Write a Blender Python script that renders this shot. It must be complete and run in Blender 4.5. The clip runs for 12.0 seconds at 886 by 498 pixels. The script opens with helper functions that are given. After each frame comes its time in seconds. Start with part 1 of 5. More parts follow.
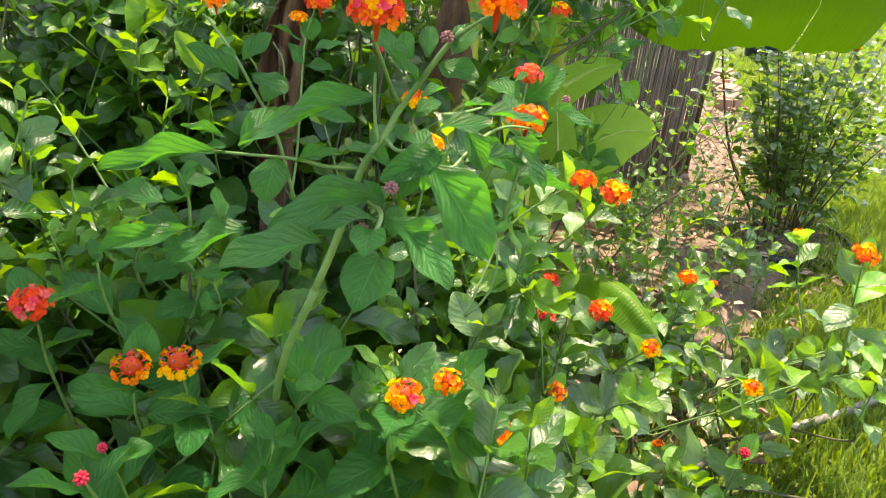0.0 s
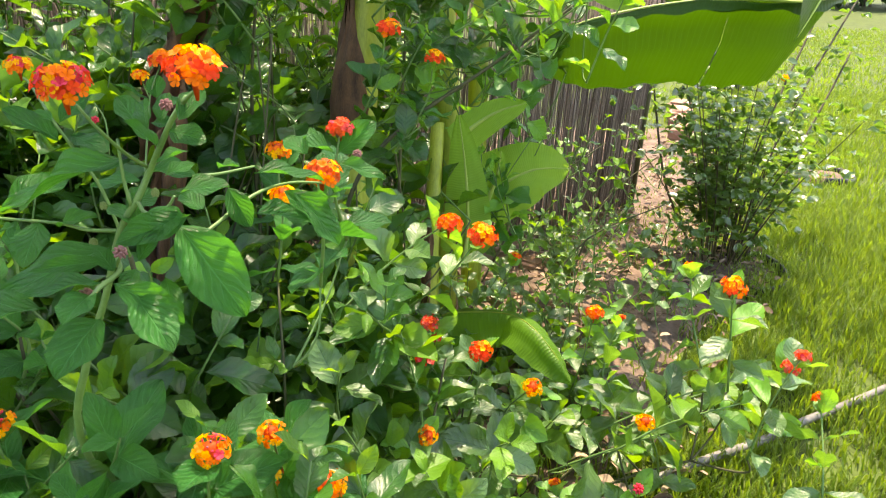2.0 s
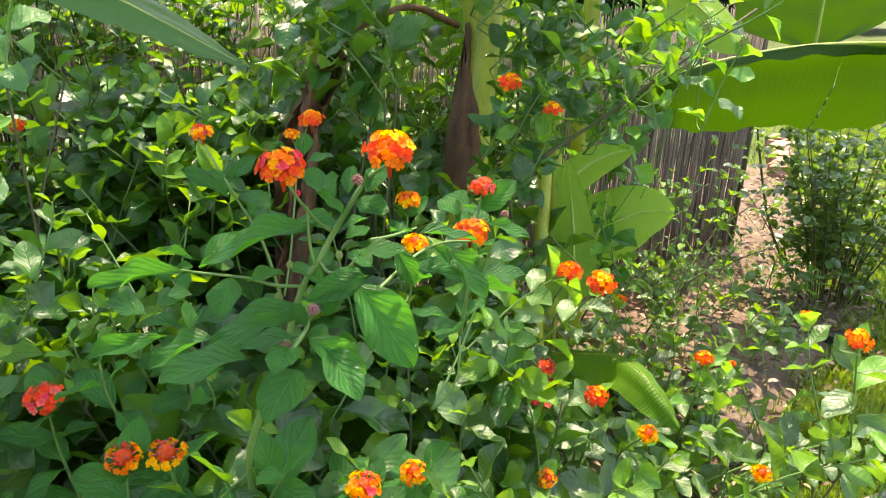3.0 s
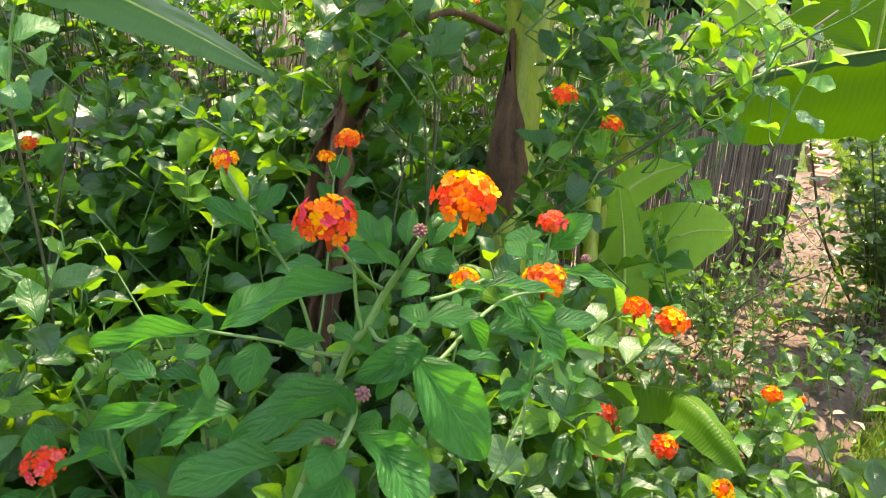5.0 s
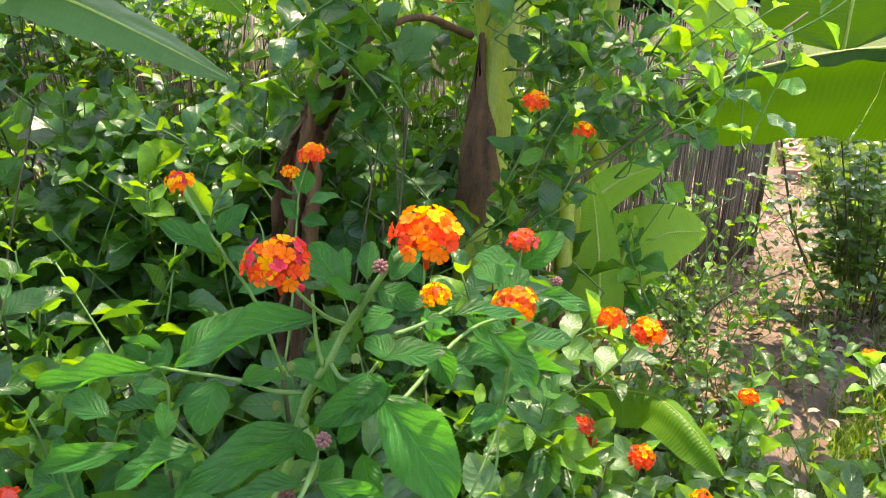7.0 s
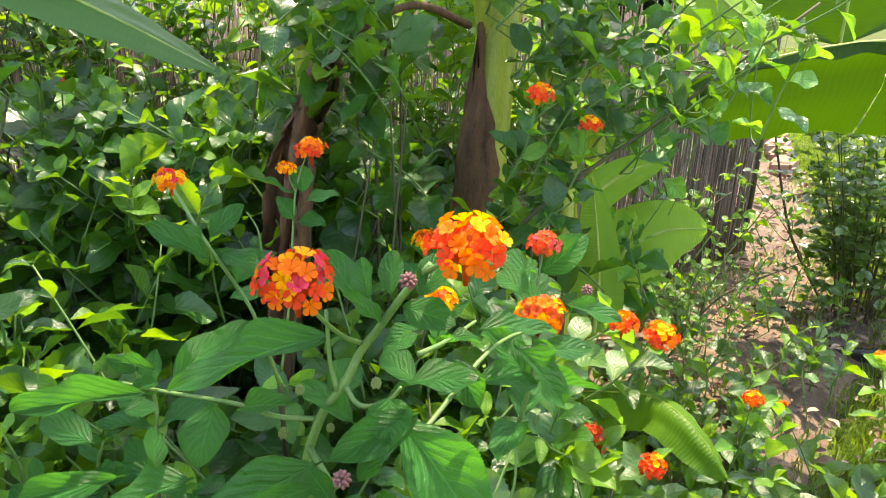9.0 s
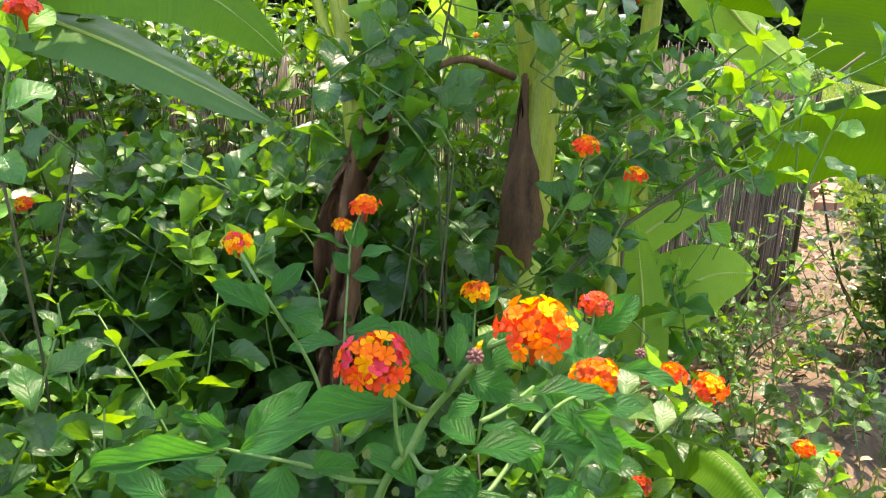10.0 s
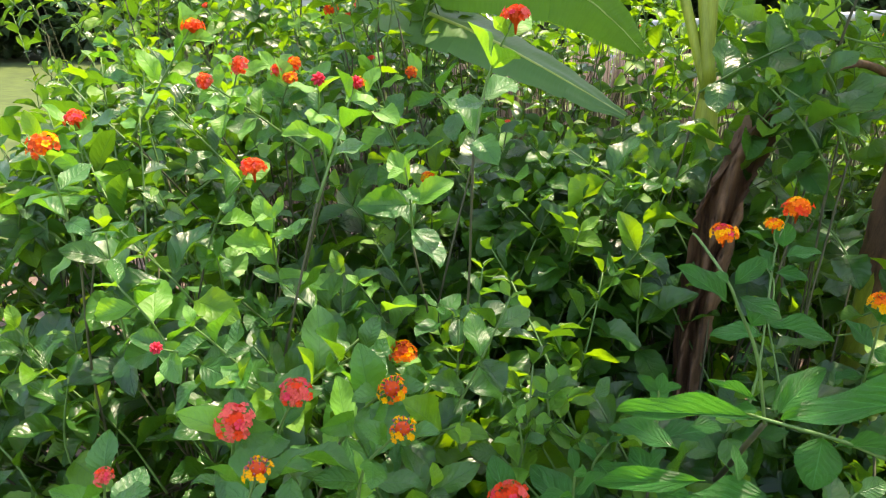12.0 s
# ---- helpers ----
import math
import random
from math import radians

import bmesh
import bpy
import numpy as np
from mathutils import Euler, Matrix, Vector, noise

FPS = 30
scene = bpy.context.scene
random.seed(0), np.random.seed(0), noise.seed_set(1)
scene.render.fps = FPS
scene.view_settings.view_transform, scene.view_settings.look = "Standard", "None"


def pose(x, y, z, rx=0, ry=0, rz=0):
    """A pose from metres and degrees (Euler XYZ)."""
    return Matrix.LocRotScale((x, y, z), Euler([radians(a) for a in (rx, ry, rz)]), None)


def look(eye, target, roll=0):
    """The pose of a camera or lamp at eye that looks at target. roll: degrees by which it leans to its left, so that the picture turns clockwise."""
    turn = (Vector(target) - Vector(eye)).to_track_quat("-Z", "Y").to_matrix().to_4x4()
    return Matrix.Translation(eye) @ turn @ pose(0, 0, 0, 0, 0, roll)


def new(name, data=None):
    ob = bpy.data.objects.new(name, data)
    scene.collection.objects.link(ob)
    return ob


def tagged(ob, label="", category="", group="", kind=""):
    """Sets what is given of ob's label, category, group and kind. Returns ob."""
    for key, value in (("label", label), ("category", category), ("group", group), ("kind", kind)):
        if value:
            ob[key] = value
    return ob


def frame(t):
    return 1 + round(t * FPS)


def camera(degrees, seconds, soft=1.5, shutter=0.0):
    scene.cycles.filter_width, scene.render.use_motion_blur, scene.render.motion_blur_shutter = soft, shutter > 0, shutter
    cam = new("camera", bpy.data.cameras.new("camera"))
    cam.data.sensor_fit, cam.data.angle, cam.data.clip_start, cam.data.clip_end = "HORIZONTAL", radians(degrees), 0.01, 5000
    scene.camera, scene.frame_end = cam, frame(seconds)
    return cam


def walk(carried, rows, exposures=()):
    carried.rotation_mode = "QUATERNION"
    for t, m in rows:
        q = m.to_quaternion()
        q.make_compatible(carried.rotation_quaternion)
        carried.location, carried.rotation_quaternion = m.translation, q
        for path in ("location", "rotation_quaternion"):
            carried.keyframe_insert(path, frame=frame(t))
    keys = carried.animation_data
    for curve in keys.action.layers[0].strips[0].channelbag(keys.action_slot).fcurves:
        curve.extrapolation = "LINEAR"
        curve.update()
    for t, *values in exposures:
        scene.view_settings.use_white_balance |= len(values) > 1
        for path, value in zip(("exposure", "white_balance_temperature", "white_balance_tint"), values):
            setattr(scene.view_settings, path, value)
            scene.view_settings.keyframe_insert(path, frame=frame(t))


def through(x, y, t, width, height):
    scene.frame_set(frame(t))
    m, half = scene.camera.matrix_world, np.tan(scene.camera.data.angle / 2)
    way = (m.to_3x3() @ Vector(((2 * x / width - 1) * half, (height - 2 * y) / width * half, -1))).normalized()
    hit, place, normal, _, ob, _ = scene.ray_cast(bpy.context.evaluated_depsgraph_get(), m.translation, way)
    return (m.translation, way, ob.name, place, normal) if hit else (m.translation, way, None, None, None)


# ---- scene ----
cam = camera(61.5, 12.0, 1.15, 0.0)
walk(cam, [
    (0, look((0.019, 0.056, 0.756), (0.03, 1.892, -0.037), 3.4)),
    (0.5, look((0.096, 0.056, 0.752), (0.104, 1.89, -0.046), 2.9)),
    (1, look((0.143, 0.059, 0.759), (0.172, 1.9, -0.022), 2.4)),
    (1.5, look((0.168, 0.059, 0.774), (0.214, 1.915, 0.03), 2.1)),
    (2, look((0.164, 0.054, 0.777), (0.199, 1.925, 0.071), 1.8)),
    (2.5, look((0.169, 0.052, 0.778), (0.122, 1.936, 0.11), 1.4)),
    (3, look((0.114, 0.022, 0.808), (-0.07, 1.91, 0.175), 0.5)),
    (3.2, look((0.096, 0.031, 0.814), (-0.137, 1.915, 0.186), 0.5)),
    (4.8, look((0.071, 0.114, 0.812), (-0.198, 1.998, 0.199), 0.2)),
    (5, look((0.073, 0.123, 0.806), (-0.173, 2.009, 0.186), 0.0)),
    (5.5, look((0.092, 0.135, 0.797), (-0.096, 2.019, 0.154), -0.5)),
    (6, look((0.078, 0.137, 0.812), (-0.096, 2.02, 0.162), -0.9)),
    (6.5, look((0.074, 0.137, 0.82), (-0.109, 2.024, 0.183), -0.8)),
    (7, look((0.077, 0.148, 0.817), (-0.107, 2.038, 0.189), -0.5)),
    (7.2, look((0.075, 0.157, 0.816), (-0.102, 2.047, 0.186), -0.5)),
    (9, look((0.051, 0.19, 0.81), (-0.086, 2.078, 0.166), -0.1)),
    (9.5, look((0.054, 0.191, 0.811), (-0.101, 2.085, 0.188), -0.6)),
    (10, look((0.04, 0.178, 0.833), (-0.198, 2.085, 0.277), -0.9)),
    (10.5, look((0.015, 0.138, 0.89), (-0.386, 2.043, 0.432), -1.2)),
    (11, look((-0.042, 0.105, 0.896), (-0.628, 1.975, 0.496), -0.9)),
    (11.5, look((-0.091, 0.084, 0.893), (-0.821, 1.894, 0.458), -0.4)),
    (12, look((-0.121, 0.064, 0.849), (-0.948, 1.791, 0.274), -0.1)),
], [(0, 2.58, 9150, 16), (2.5, 2.58 - 0.12, 8950, 16), (5, 2.58 - 0.07, 8650, 16), (9.5, 2.58 - 0.02, 8650, 16), (11, 2.58 - 0.19, 8650, 16), (12, 2.58 - 0.2, 8650, 16)])

# ---- light: high sun behind the bed, clear sky ----
SUN_WAY = Vector((0.09, 0.37, 0.92)).normalized()
world = bpy.data.worlds.new("sky")
scene.world = world
world.use_nodes = True
wn = world.node_tree.nodes
sky = wn.new("ShaderNodeTexSky")
sky.sky_type, sky.sun_disc = "NISHITA", False
sky.sun_elevation = math.asin(SUN_WAY.z)
sky.sun_rotation = math.atan2(SUN_WAY.x, SUN_WAY.y)
world.node_tree.links.new(sky.outputs[0], wn["Background"].inputs[0])
wn["Background"].inputs[1].default_value = 0.15
sun = bpy.data.lights.new("sun", "SUN")
sun.energy, sun.angle, sun.color = 2.4, radians(0.6), (1.0, 0.95, 0.86)
sun_ob = new("sun", sun)
sun_ob.matrix_world = look(SUN_WAY * 30, (0, 0, 0))


# ---- materials ----
class Nodes:
    """A small wrapper to write node trees in few lines."""

    def __init__(self, name):
        self.mat = bpy.data.materials.new(name)
        self.mat.use_nodes = True
        self.tree = self.mat.node_tree
        self.tree.nodes.clear()

    def add(self, kind, _out=0, **inputs):
        n = self.tree.nodes.new("ShaderNode" + kind)
        for key, value in inputs.items():
            slot = n.inputs[int(key[1:])] if key[0] == "i" and key[1:].isdigit() else n.inputs[key.replace("_", " ")]
            if isinstance(value, bpy.types.NodeSocket):
                self.tree.links.new(value, slot)
            else:
                slot.default_value = value
        return n

    def math(self, op, a, b=0.0, clamp=False):
        n = self.add("Math", i0=a, i1=b)
        n.operation, n.use_clamp = op, clamp
        return n.outputs[0]

    def mix(self, fac, a, b):
        n = self.tree.nodes.new("ShaderNodeMix")
        n.data_type = "RGBA"
        for i, value in ((0, fac), (6, a), (7, b)):
            if isinstance(value, bpy.types.NodeSocket):
                self.tree.links.new(value, n.inputs[i])
            else:
                n.inputs[i].default_value = value
        return n.outputs[2]

    def noise(self, scale, detail=3.0, vector=None):
        n = self.add("TexNoise", Scale=scale, Detail=detail)
        if vector is not None:
            self.tree.links.new(vector, n.inputs["Vector"])
        return n.outputs[0]

    def ramp(self, value, low, high):
        n = self.add("MapRange", i0=value, i1=low, i2=high)
        return n.outputs[0]

    def bump(self, height, distance, strength=1.0):
        return self.add("Bump", Height=height, Distance=distance, Strength=strength).outputs[0]

    def done(self, shader):
        out = self.tree.nodes.new("ShaderNodeOutputMaterial")
        self.tree.links.new(shader, out.inputs[0])
        return self.mat


def rgb(r, g, b):
    return (r, g, b, 1.0)


def leaf_material(name, dark, light, glow, veins, rough=0.42, through=0.35, islands=False, vein_count=8.0, vein_slope=2.0,
                  vein_depth=0.0020, gloss=0.5, net_relief=1.0, line=(0.43, 0.49), rib_line=(0.07, 0.015)):
    """Leaf blade: feathered veins from the blade's own UV, colour that differs from leaf to leaf, light shining through."""
    m = Nodes(name)
    uv = m.add("UVMap").outputs[0]
    sep = m.add("SeparateXYZ", i0=uv)
    across = m.math("ABSOLUTE", m.math("MULTIPLY", m.math("SUBTRACT", sep.outputs[0], 0.5), 2.0))
    along = sep.outputs[1]
    bend = m.math("MULTIPLY", m.math("SUBTRACT", m.noise(5.0, 1.0, uv), 0.5), 0.9)
    wave = m.math("FRACT", m.math("ADD", bend, m.math("SUBTRACT", m.math("MULTIPLY", along, vein_count), m.math("MULTIPLY", m.math("POWER", across, 0.8), vein_slope))))
    near = m.math("ABSOLUTE", m.math("SUBTRACT", wave, 0.5))
    side = m.math("MULTIPLY", m.ramp(near, *line), m.ramp(across, 1.0, 0.5))
    rib = m.ramp(across, *rib_line)
    vein = m.math("MAXIMUM", side, rib)
    if islands:
        rand = m.add("NewGeometry").outputs["Random Per Island"]
    else:
        rand = m.add("ObjectInfo").outputs["Random"]
    blot = m.noise(9.0, 4.0, uv)
    fine = m.noise(70.0, 2.0, uv)
    cells = m.add("TexVoronoi", Vector=uv, Scale=46.0)
    cells.feature = "DISTANCE_TO_EDGE"
    net = m.ramp(cells.outputs[0], 0.0, 0.16)
    tone = m.math("ADD", m.math("MULTIPLY", m.math("POWER", rand, 1.4), 0.8), m.math("MULTIPLY", m.math("SUBTRACT", blot, 0.5), 0.7), True)
    base = m.mix(tone, rgb(*dark), rgb(*light))
    base = m.mix(m.math("MULTIPLY", vein, veins), base, rgb(*[min(1, c * 2.0 + 0.05) for c in light]))
    worn = m.ramp(m.noise(3.2, 5.0, uv), 0.68, 0.76)
    base = m.mix(m.math("MULTIPLY", worn, 0.35), base, rgb(0.22, 0.19, 0.05))
    height = m.math("SUBTRACT", m.math("MULTIPLY", m.math("SINE", m.math("MULTIPLY", near, 3.14)), -0.6), m.math("MULTIPLY", rib, 0.6))
    height = m.math("ADD", height, m.math("MULTIPLY", net, 0.10 * net_relief))
    normal = m.bump(height, vein_depth)
    body = m.add("BsdfPrincipled", Base_Color=base, Roughness=m.math("ADD", rough, m.math("MULTIPLY", m.math("SUBTRACT", fine, 0.5), 0.3)), Normal=normal)
    body.inputs["Specular IOR Level"].default_value = gloss
    lit = m.mix(m.math("MULTIPLY", vein, 0.5), m.mix(tone, rgb(*glow), rgb(*[min(1, c * 1.25) for c in glow])), base)
    back = m.add("BsdfTranslucent", Color=lit, Normal=normal)
    return m.done(m.add("MixShader", i0=through, i1=body.outputs[0], i2=back.outputs[0]).outputs[0])


def plain_material(name, a, b, scale, rough=0.7, bump=0.002, detail=5.0, metal=0.0, through=0.0, stretch=(1, 1, 1), random=0.0, gloss=0.4):
    """Two colours by coarse and fine noise, fine relief; stretch lengthens the grain."""
    m = Nodes(name)
    coords = m.add("TexCoord").outputs["Object"]
    coords = m.add("Mapping", i0=coords, Scale=stretch).outputs[0]
    coarse, fine = m.noise(scale, detail, coords), m.noise(scale * 9, 3.0, coords)
    tone = m.math("ADD", m.math("MULTIPLY", coarse, 0.65), m.math("MULTIPLY", fine, 0.35))
    if random:
        rand = m.add("ObjectInfo").outputs["Random"]
        isle = m.add("NewGeometry").outputs["Random Per Island"]
        both = m.math("FRACT", m.math("ADD", rand, isle))
        tone = m.math("ADD", m.math("MULTIPLY", tone, 1 - random), m.math("MULTIPLY", both, random))
    base = m.mix(m.ramp(tone, 0.32, 0.68), rgb(*a), rgb(*b))
    body = m.add("BsdfPrincipled", Base_Color=base, Roughness=rough, Metallic=metal, Normal=m.bump(tone, bump))
    body.inputs["Specular IOR Level"].default_value = gloss
    shader = body.outputs[0]
    if through:
        back = m.add("BsdfTranslucent", Color=base)
        shader = m.add("MixShader", i0=through, i1=shader, i2=back.outputs[0]).outputs[0]
    return m.done(shader)


LEAF = leaf_material("lantana_leaf", (0.014, 0.098, 0.022), (0.052, 0.205, 0.038), (0.14, 0.40, 0.02), 0.16, 0.27, gloss=0.55, vein_depth=0.0006, net_relief=1.6)
# Darker copy of the lantana leaf, with the bushes' inner shade put into it.
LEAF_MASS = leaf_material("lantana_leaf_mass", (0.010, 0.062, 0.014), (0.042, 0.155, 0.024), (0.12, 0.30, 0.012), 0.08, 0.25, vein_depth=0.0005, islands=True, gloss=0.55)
LEAF_NEAR = leaf_material("lantana_leaf_near", (0.008, 0.108, 0.020), (0.034, 0.210, 0.036), (0.09, 0.40, 0.025), 0.60, 0.36, gloss=0.42, vein_depth=0.0015, net_relief=2.4, vein_count=7.0, vein_slope=3.0, line=(0.445, 0.49), rib_line=(0.045, 0.012))
# Paler, greyer copies of the lantana leaf: full sun painted into the colour.
LEAF_SUNLIT = leaf_material("lantana_leaf_sunlit", (0.028, 0.095, 0.022), (0.110, 0.235, 0.070), (0.20, 0.42, 0.027), 0.16, 0.36, gloss=0.8, vein_depth=0.0006)
LEAF_SUNLIT_MASS = leaf_material("lantana_leaf_sunlit_mass", (0.022, 0.075, 0.018), (0.100, 0.215, 0.062), (0.18, 0.38, 0.027), 0.10, 0.36, islands=True, gloss=0.8, vein_depth=0.0006)
LEAF_YOUNG = leaf_material("lantana_leaf_young", (0.07, 0.24, 0.03), (0.13, 0.34, 0.05), (0.28, 0.58, 0.03), 0.08, through=0.40, vein_depth=0.0005)
# Young-leaf green that also carries the painted-in brightness of backlit foliage.
LEAF_FRESH_LIT = leaf_material("lantana_leaf_fresh_lit", (0.050, 0.170, 0.013), (0.12, 0.29, 0.022), (0.26, 0.47, 0.014), 0.06, through=0.42, islands=True, vein_depth=0.0005)
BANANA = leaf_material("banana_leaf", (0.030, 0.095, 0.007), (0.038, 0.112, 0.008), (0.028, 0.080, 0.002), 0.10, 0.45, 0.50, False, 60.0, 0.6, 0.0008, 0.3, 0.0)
# Brighter copy of the banana leaf above, with backlight put into its colours.
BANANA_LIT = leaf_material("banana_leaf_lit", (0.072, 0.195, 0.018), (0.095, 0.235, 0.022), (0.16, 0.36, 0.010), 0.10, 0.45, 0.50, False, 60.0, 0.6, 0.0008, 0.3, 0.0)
BANANA_YOUNG = leaf_material("banana_leaf_young", (0.15, 0.32, 0.040), (0.20, 0.38, 0.055), (0.34, 0.58, 0.050), 0.10, 0.5, 0.5, False, 60.0, 0.6, 0.0006, 0.3, 0.0)
BANANA_PALE = leaf_material("banana_leaf_pale", (0.11, 0.26, 0.08), (0.14, 0.30, 0.09), (0.12, 0.26, 0.05), 0.10, 0.45, 0.5, False, 60.0, 0.6, 0.0003, net_relief=0.0)
ROSE_LEAF = leaf_material("rose_leaf", (0.030, 0.080, 0.024), (0.110, 0.195, 0.060), (0.20, 0.40, 0.03), 0.10, 0.26, 0.35, True, 6.0, 2.0, 0.0003, 1.0, 0.0)
TREE_LEAF = leaf_material("tree_leaf", (0.018, 0.048, 0.018), (0.060, 0.115, 0.042), (0.09, 0.18, 0.03), 0.05, 0.5, 0.25, True)
GRASS = leaf_material("grass_blade", (0.040, 0.115, 0.010), (0.26, 0.36, 0.045), (0.34, 0.52, 0.026), 0.0, 0.40, 0.38, True)
STEM = plain_material("green_stem", (0.06, 0.14, 0.035), (0.12, 0.22, 0.06), 60, 0.55, 0.0004)
WOODY = plain_material("woody_stem", (0.035, 0.040, 0.018), (0.085, 0.085, 0.04), 40, 0.8, 0.0008, stretch=(1, 1, 0.2))
BANANA_STEM = plain_material("banana_stem", (0.19, 0.25, 0.03), (0.42, 0.48, 0.06), 9, 0.42, 0.0008, stretch=(5, 5, 0.35), through=0.2)
BANANA_RIB = plain_material("banana_midrib", (0.30, 0.42, 0.09), (0.42, 0.52, 0.14), 20, 0.4, 0.0005, through=0.2)
DRY = plain_material("dry_banana_leaf", (0.040, 0.018, 0.010), (0.19, 0.095, 0.045), 22, 0.7, 0.004, stretch=(3, 3, 0.35), through=0.12)
REED = plain_material("reed", (0.10, 0.075, 0.070), (0.30, 0.235, 0.215), 18, 0.75, 0.0004, stretch=(1, 1, 0.12), random=0.55)
WIRE = plain_material("fence_wire", (0.10, 0.09, 0.08), (0.18, 0.16, 0.14), 80, 0.5, 0.0002, metal=0.7)
SOIL = plain_material("bed_soil", (0.045, 0.031, 0.022), (0.22, 0.15, 0.11), 7, 0.95, 0.012, 8.0)
LAWN = plain_material("lawn_ground", (0.022, 0.042, 0.008), (0.075, 0.115, 0.018), 5, 0.95, 0.01, 8.0)
LITTER = plain_material("leaf_litter", (0.12, 0.07, 0.042), (0.38, 0.27, 0.19), 30, 0.8, 0.001, random=0.6, through=0.1)
STONE = plain_material("red_stone", (0.24, 0.12, 0.08), (0.46, 0.29, 0.21), 14, 0.9, 0.004, 6.0, random=0.3)
HOSE = plain_material("hose_grey", (0.08, 0.075, 0.065), (0.24, 0.22, 0.19), 14, 0.5, 0.0006)
RUBBER = plain_material("black_edging", (0.012, 0.012, 0.013), (0.035, 0.034, 0.033), 30, 0.35, 0.0005)
POT = plain_material("dark_blue_pot", (0.010, 0.012, 0.022), (0.03, 0.035, 0.06), 10, 0.3, 0.0005)
BARK = plain_material("tree_bark", (0.03, 0.024, 0.02), (0.10, 0.08, 0.065), 6, 0.9, 0.02, stretch=(3, 3, 0.4))
CANE = plain_material("rose_cane", (0.03, 0.03, 0.012), (0.075, 0.06, 0.03), 40, 0.6, 0.0005)
# Siding grey is darkened evenly, with the tree shade put into it.
SIDING = plain_material("shed_siding", (0.10, 0.10, 0.10), (0.16, 0.155, 0.15), 1.5, 0.6, 0.001)
ROOF = plain_material("shed_roof", (0.24, 0.27, 0.32), (0.34, 0.37, 0.42), 1.2, 0.45, 0.002, metal=0.2)
TRIM = plain_material("white_trim", (0.28, 0.29, 0.31), (0.38, 0.39, 0.40), 3, 0.45, 0.0005)
GLASS_DARK = plain_material("dark_pane", (0.02, 0.022, 0.026), (0.04, 0.045, 0.05), 2, 0.15, 0.0)
PETALS = {
    "yellow": plain_material("yellow_petal", (0.90, 0.38, 0.006), (0.95, 0.52, 0.010), 60, 0.5, 0.0002, through=0.4, gloss=0.2),
    "orange": plain_material("orange_petal", (0.88, 0.14, 0.006), (0.92, 0.24, 0.008), 60, 0.5, 0.0002, through=0.4, gloss=0.2),
    "red": plain_material("red_petal", (0.80, 0.045, 0.012), (0.88, 0.09, 0.018), 60, 0.5, 0.0002, through=0.4, gloss=0.2),
    "pink": plain_material("pink_petal", (0.72, 0.03, 0.07), (0.80, 0.08, 0.13), 60, 0.5, 0.0002, through=0.4, gloss=0.2),
    "brick": plain_material("brick_petal", (0.55, 0.05, 0.012), (0.72, 0.12, 0.02), 60, 0.55, 0.0002, through=0.4, gloss=0.2),
    "coral": plain_material("coral_petal", (0.70, 0.070, 0.06), (0.86, 0.17, 0.14), 60, 0.5, 0.0002, through=0.4, gloss=0.2),
    "plum": plain_material("plum_bud", (0.20, 0.045, 0.07), (0.36, 0.10, 0.13), 90, 0.6, 0.0003),
}
BUD = plain_material("bud_tip", (0.17, 0.07, 0.07), (0.33, 0.15, 0.14), 120, 0.7, 0.0004)
SEED = plain_material("green_seed", (0.12, 0.20, 0.05), (0.26, 0.32, 0.10), 90, 0.5, 0.0004)


# ---- building blocks ----
def mesh_of(name, verts, faces, material, uvs=None, smooth=True):
    me = bpy.data.meshes.new(name)
    me.from_pydata([tuple(v) for v in verts], [], faces)
    if uvs is not None:
        layer = me.uv_layers.new(name="UVMap")
        loops = np.empty(len(me.loops), np.int32)
        me.loops.foreach_get("vertex_index", loops)
        layer.data.foreach_set("uv", np.asarray(uvs, np.float32)[loops].ravel())
    me.materials.append(material)
    if smooth:
        me.polygons.foreach_set("use_smooth", np.ones(len(me.polygons), bool))
    me.update()
    return me


def thing(name, place, label, category, group="", kind=""):
    ob = new(name)
    ob.empty_display_size = 0.05
    ob.location = place
    return tagged(ob, label, category, group, kind)


def place_part(name, me, parent, m=None, label="", kind=""):
    """A mesh as a part of a thing or of a part; m is its pose in the world."""
    ob = new(name, me)
    ob.parent = parent
    up = Matrix.Identity(4)
    p = parent
    while p is not None:
        up = p.matrix_basis @ up
        p = p.parent
    ob.matrix_basis = up.inverted() @ (m if m is not None else Matrix.Identity(4))
    return tagged(ob, label, "", "", kind)


def frame_axes(way, face):
    """Axes of a blade that runs along way and faces face."""
    y = Vector(way).normalized()
    z = Vector(face) - y * y.dot(Vector(face))
    if z.length < 1e-4:
        z = Vector((0.3, 0.2, 1)) - y * y.dot(Vector((0.3, 0.2, 1)))
    z.normalize()
    return y.cross(z), y, z


def blade_matrix(base, tip, width, roll=0.0, face=(0, -0.45, 0.9)):
    way = Vector(tip) - Vector(base)
    x, y, z = frame_axes(way, face)
    rot = Matrix((x, y, z)).transposed() @ Matrix.Rotation(radians(roll), 3, "Y")
    n = way.length
    m = rot @ Matrix.Diagonal((width, n, n))
    return Matrix.Translation(base) @ m.to_4x4()


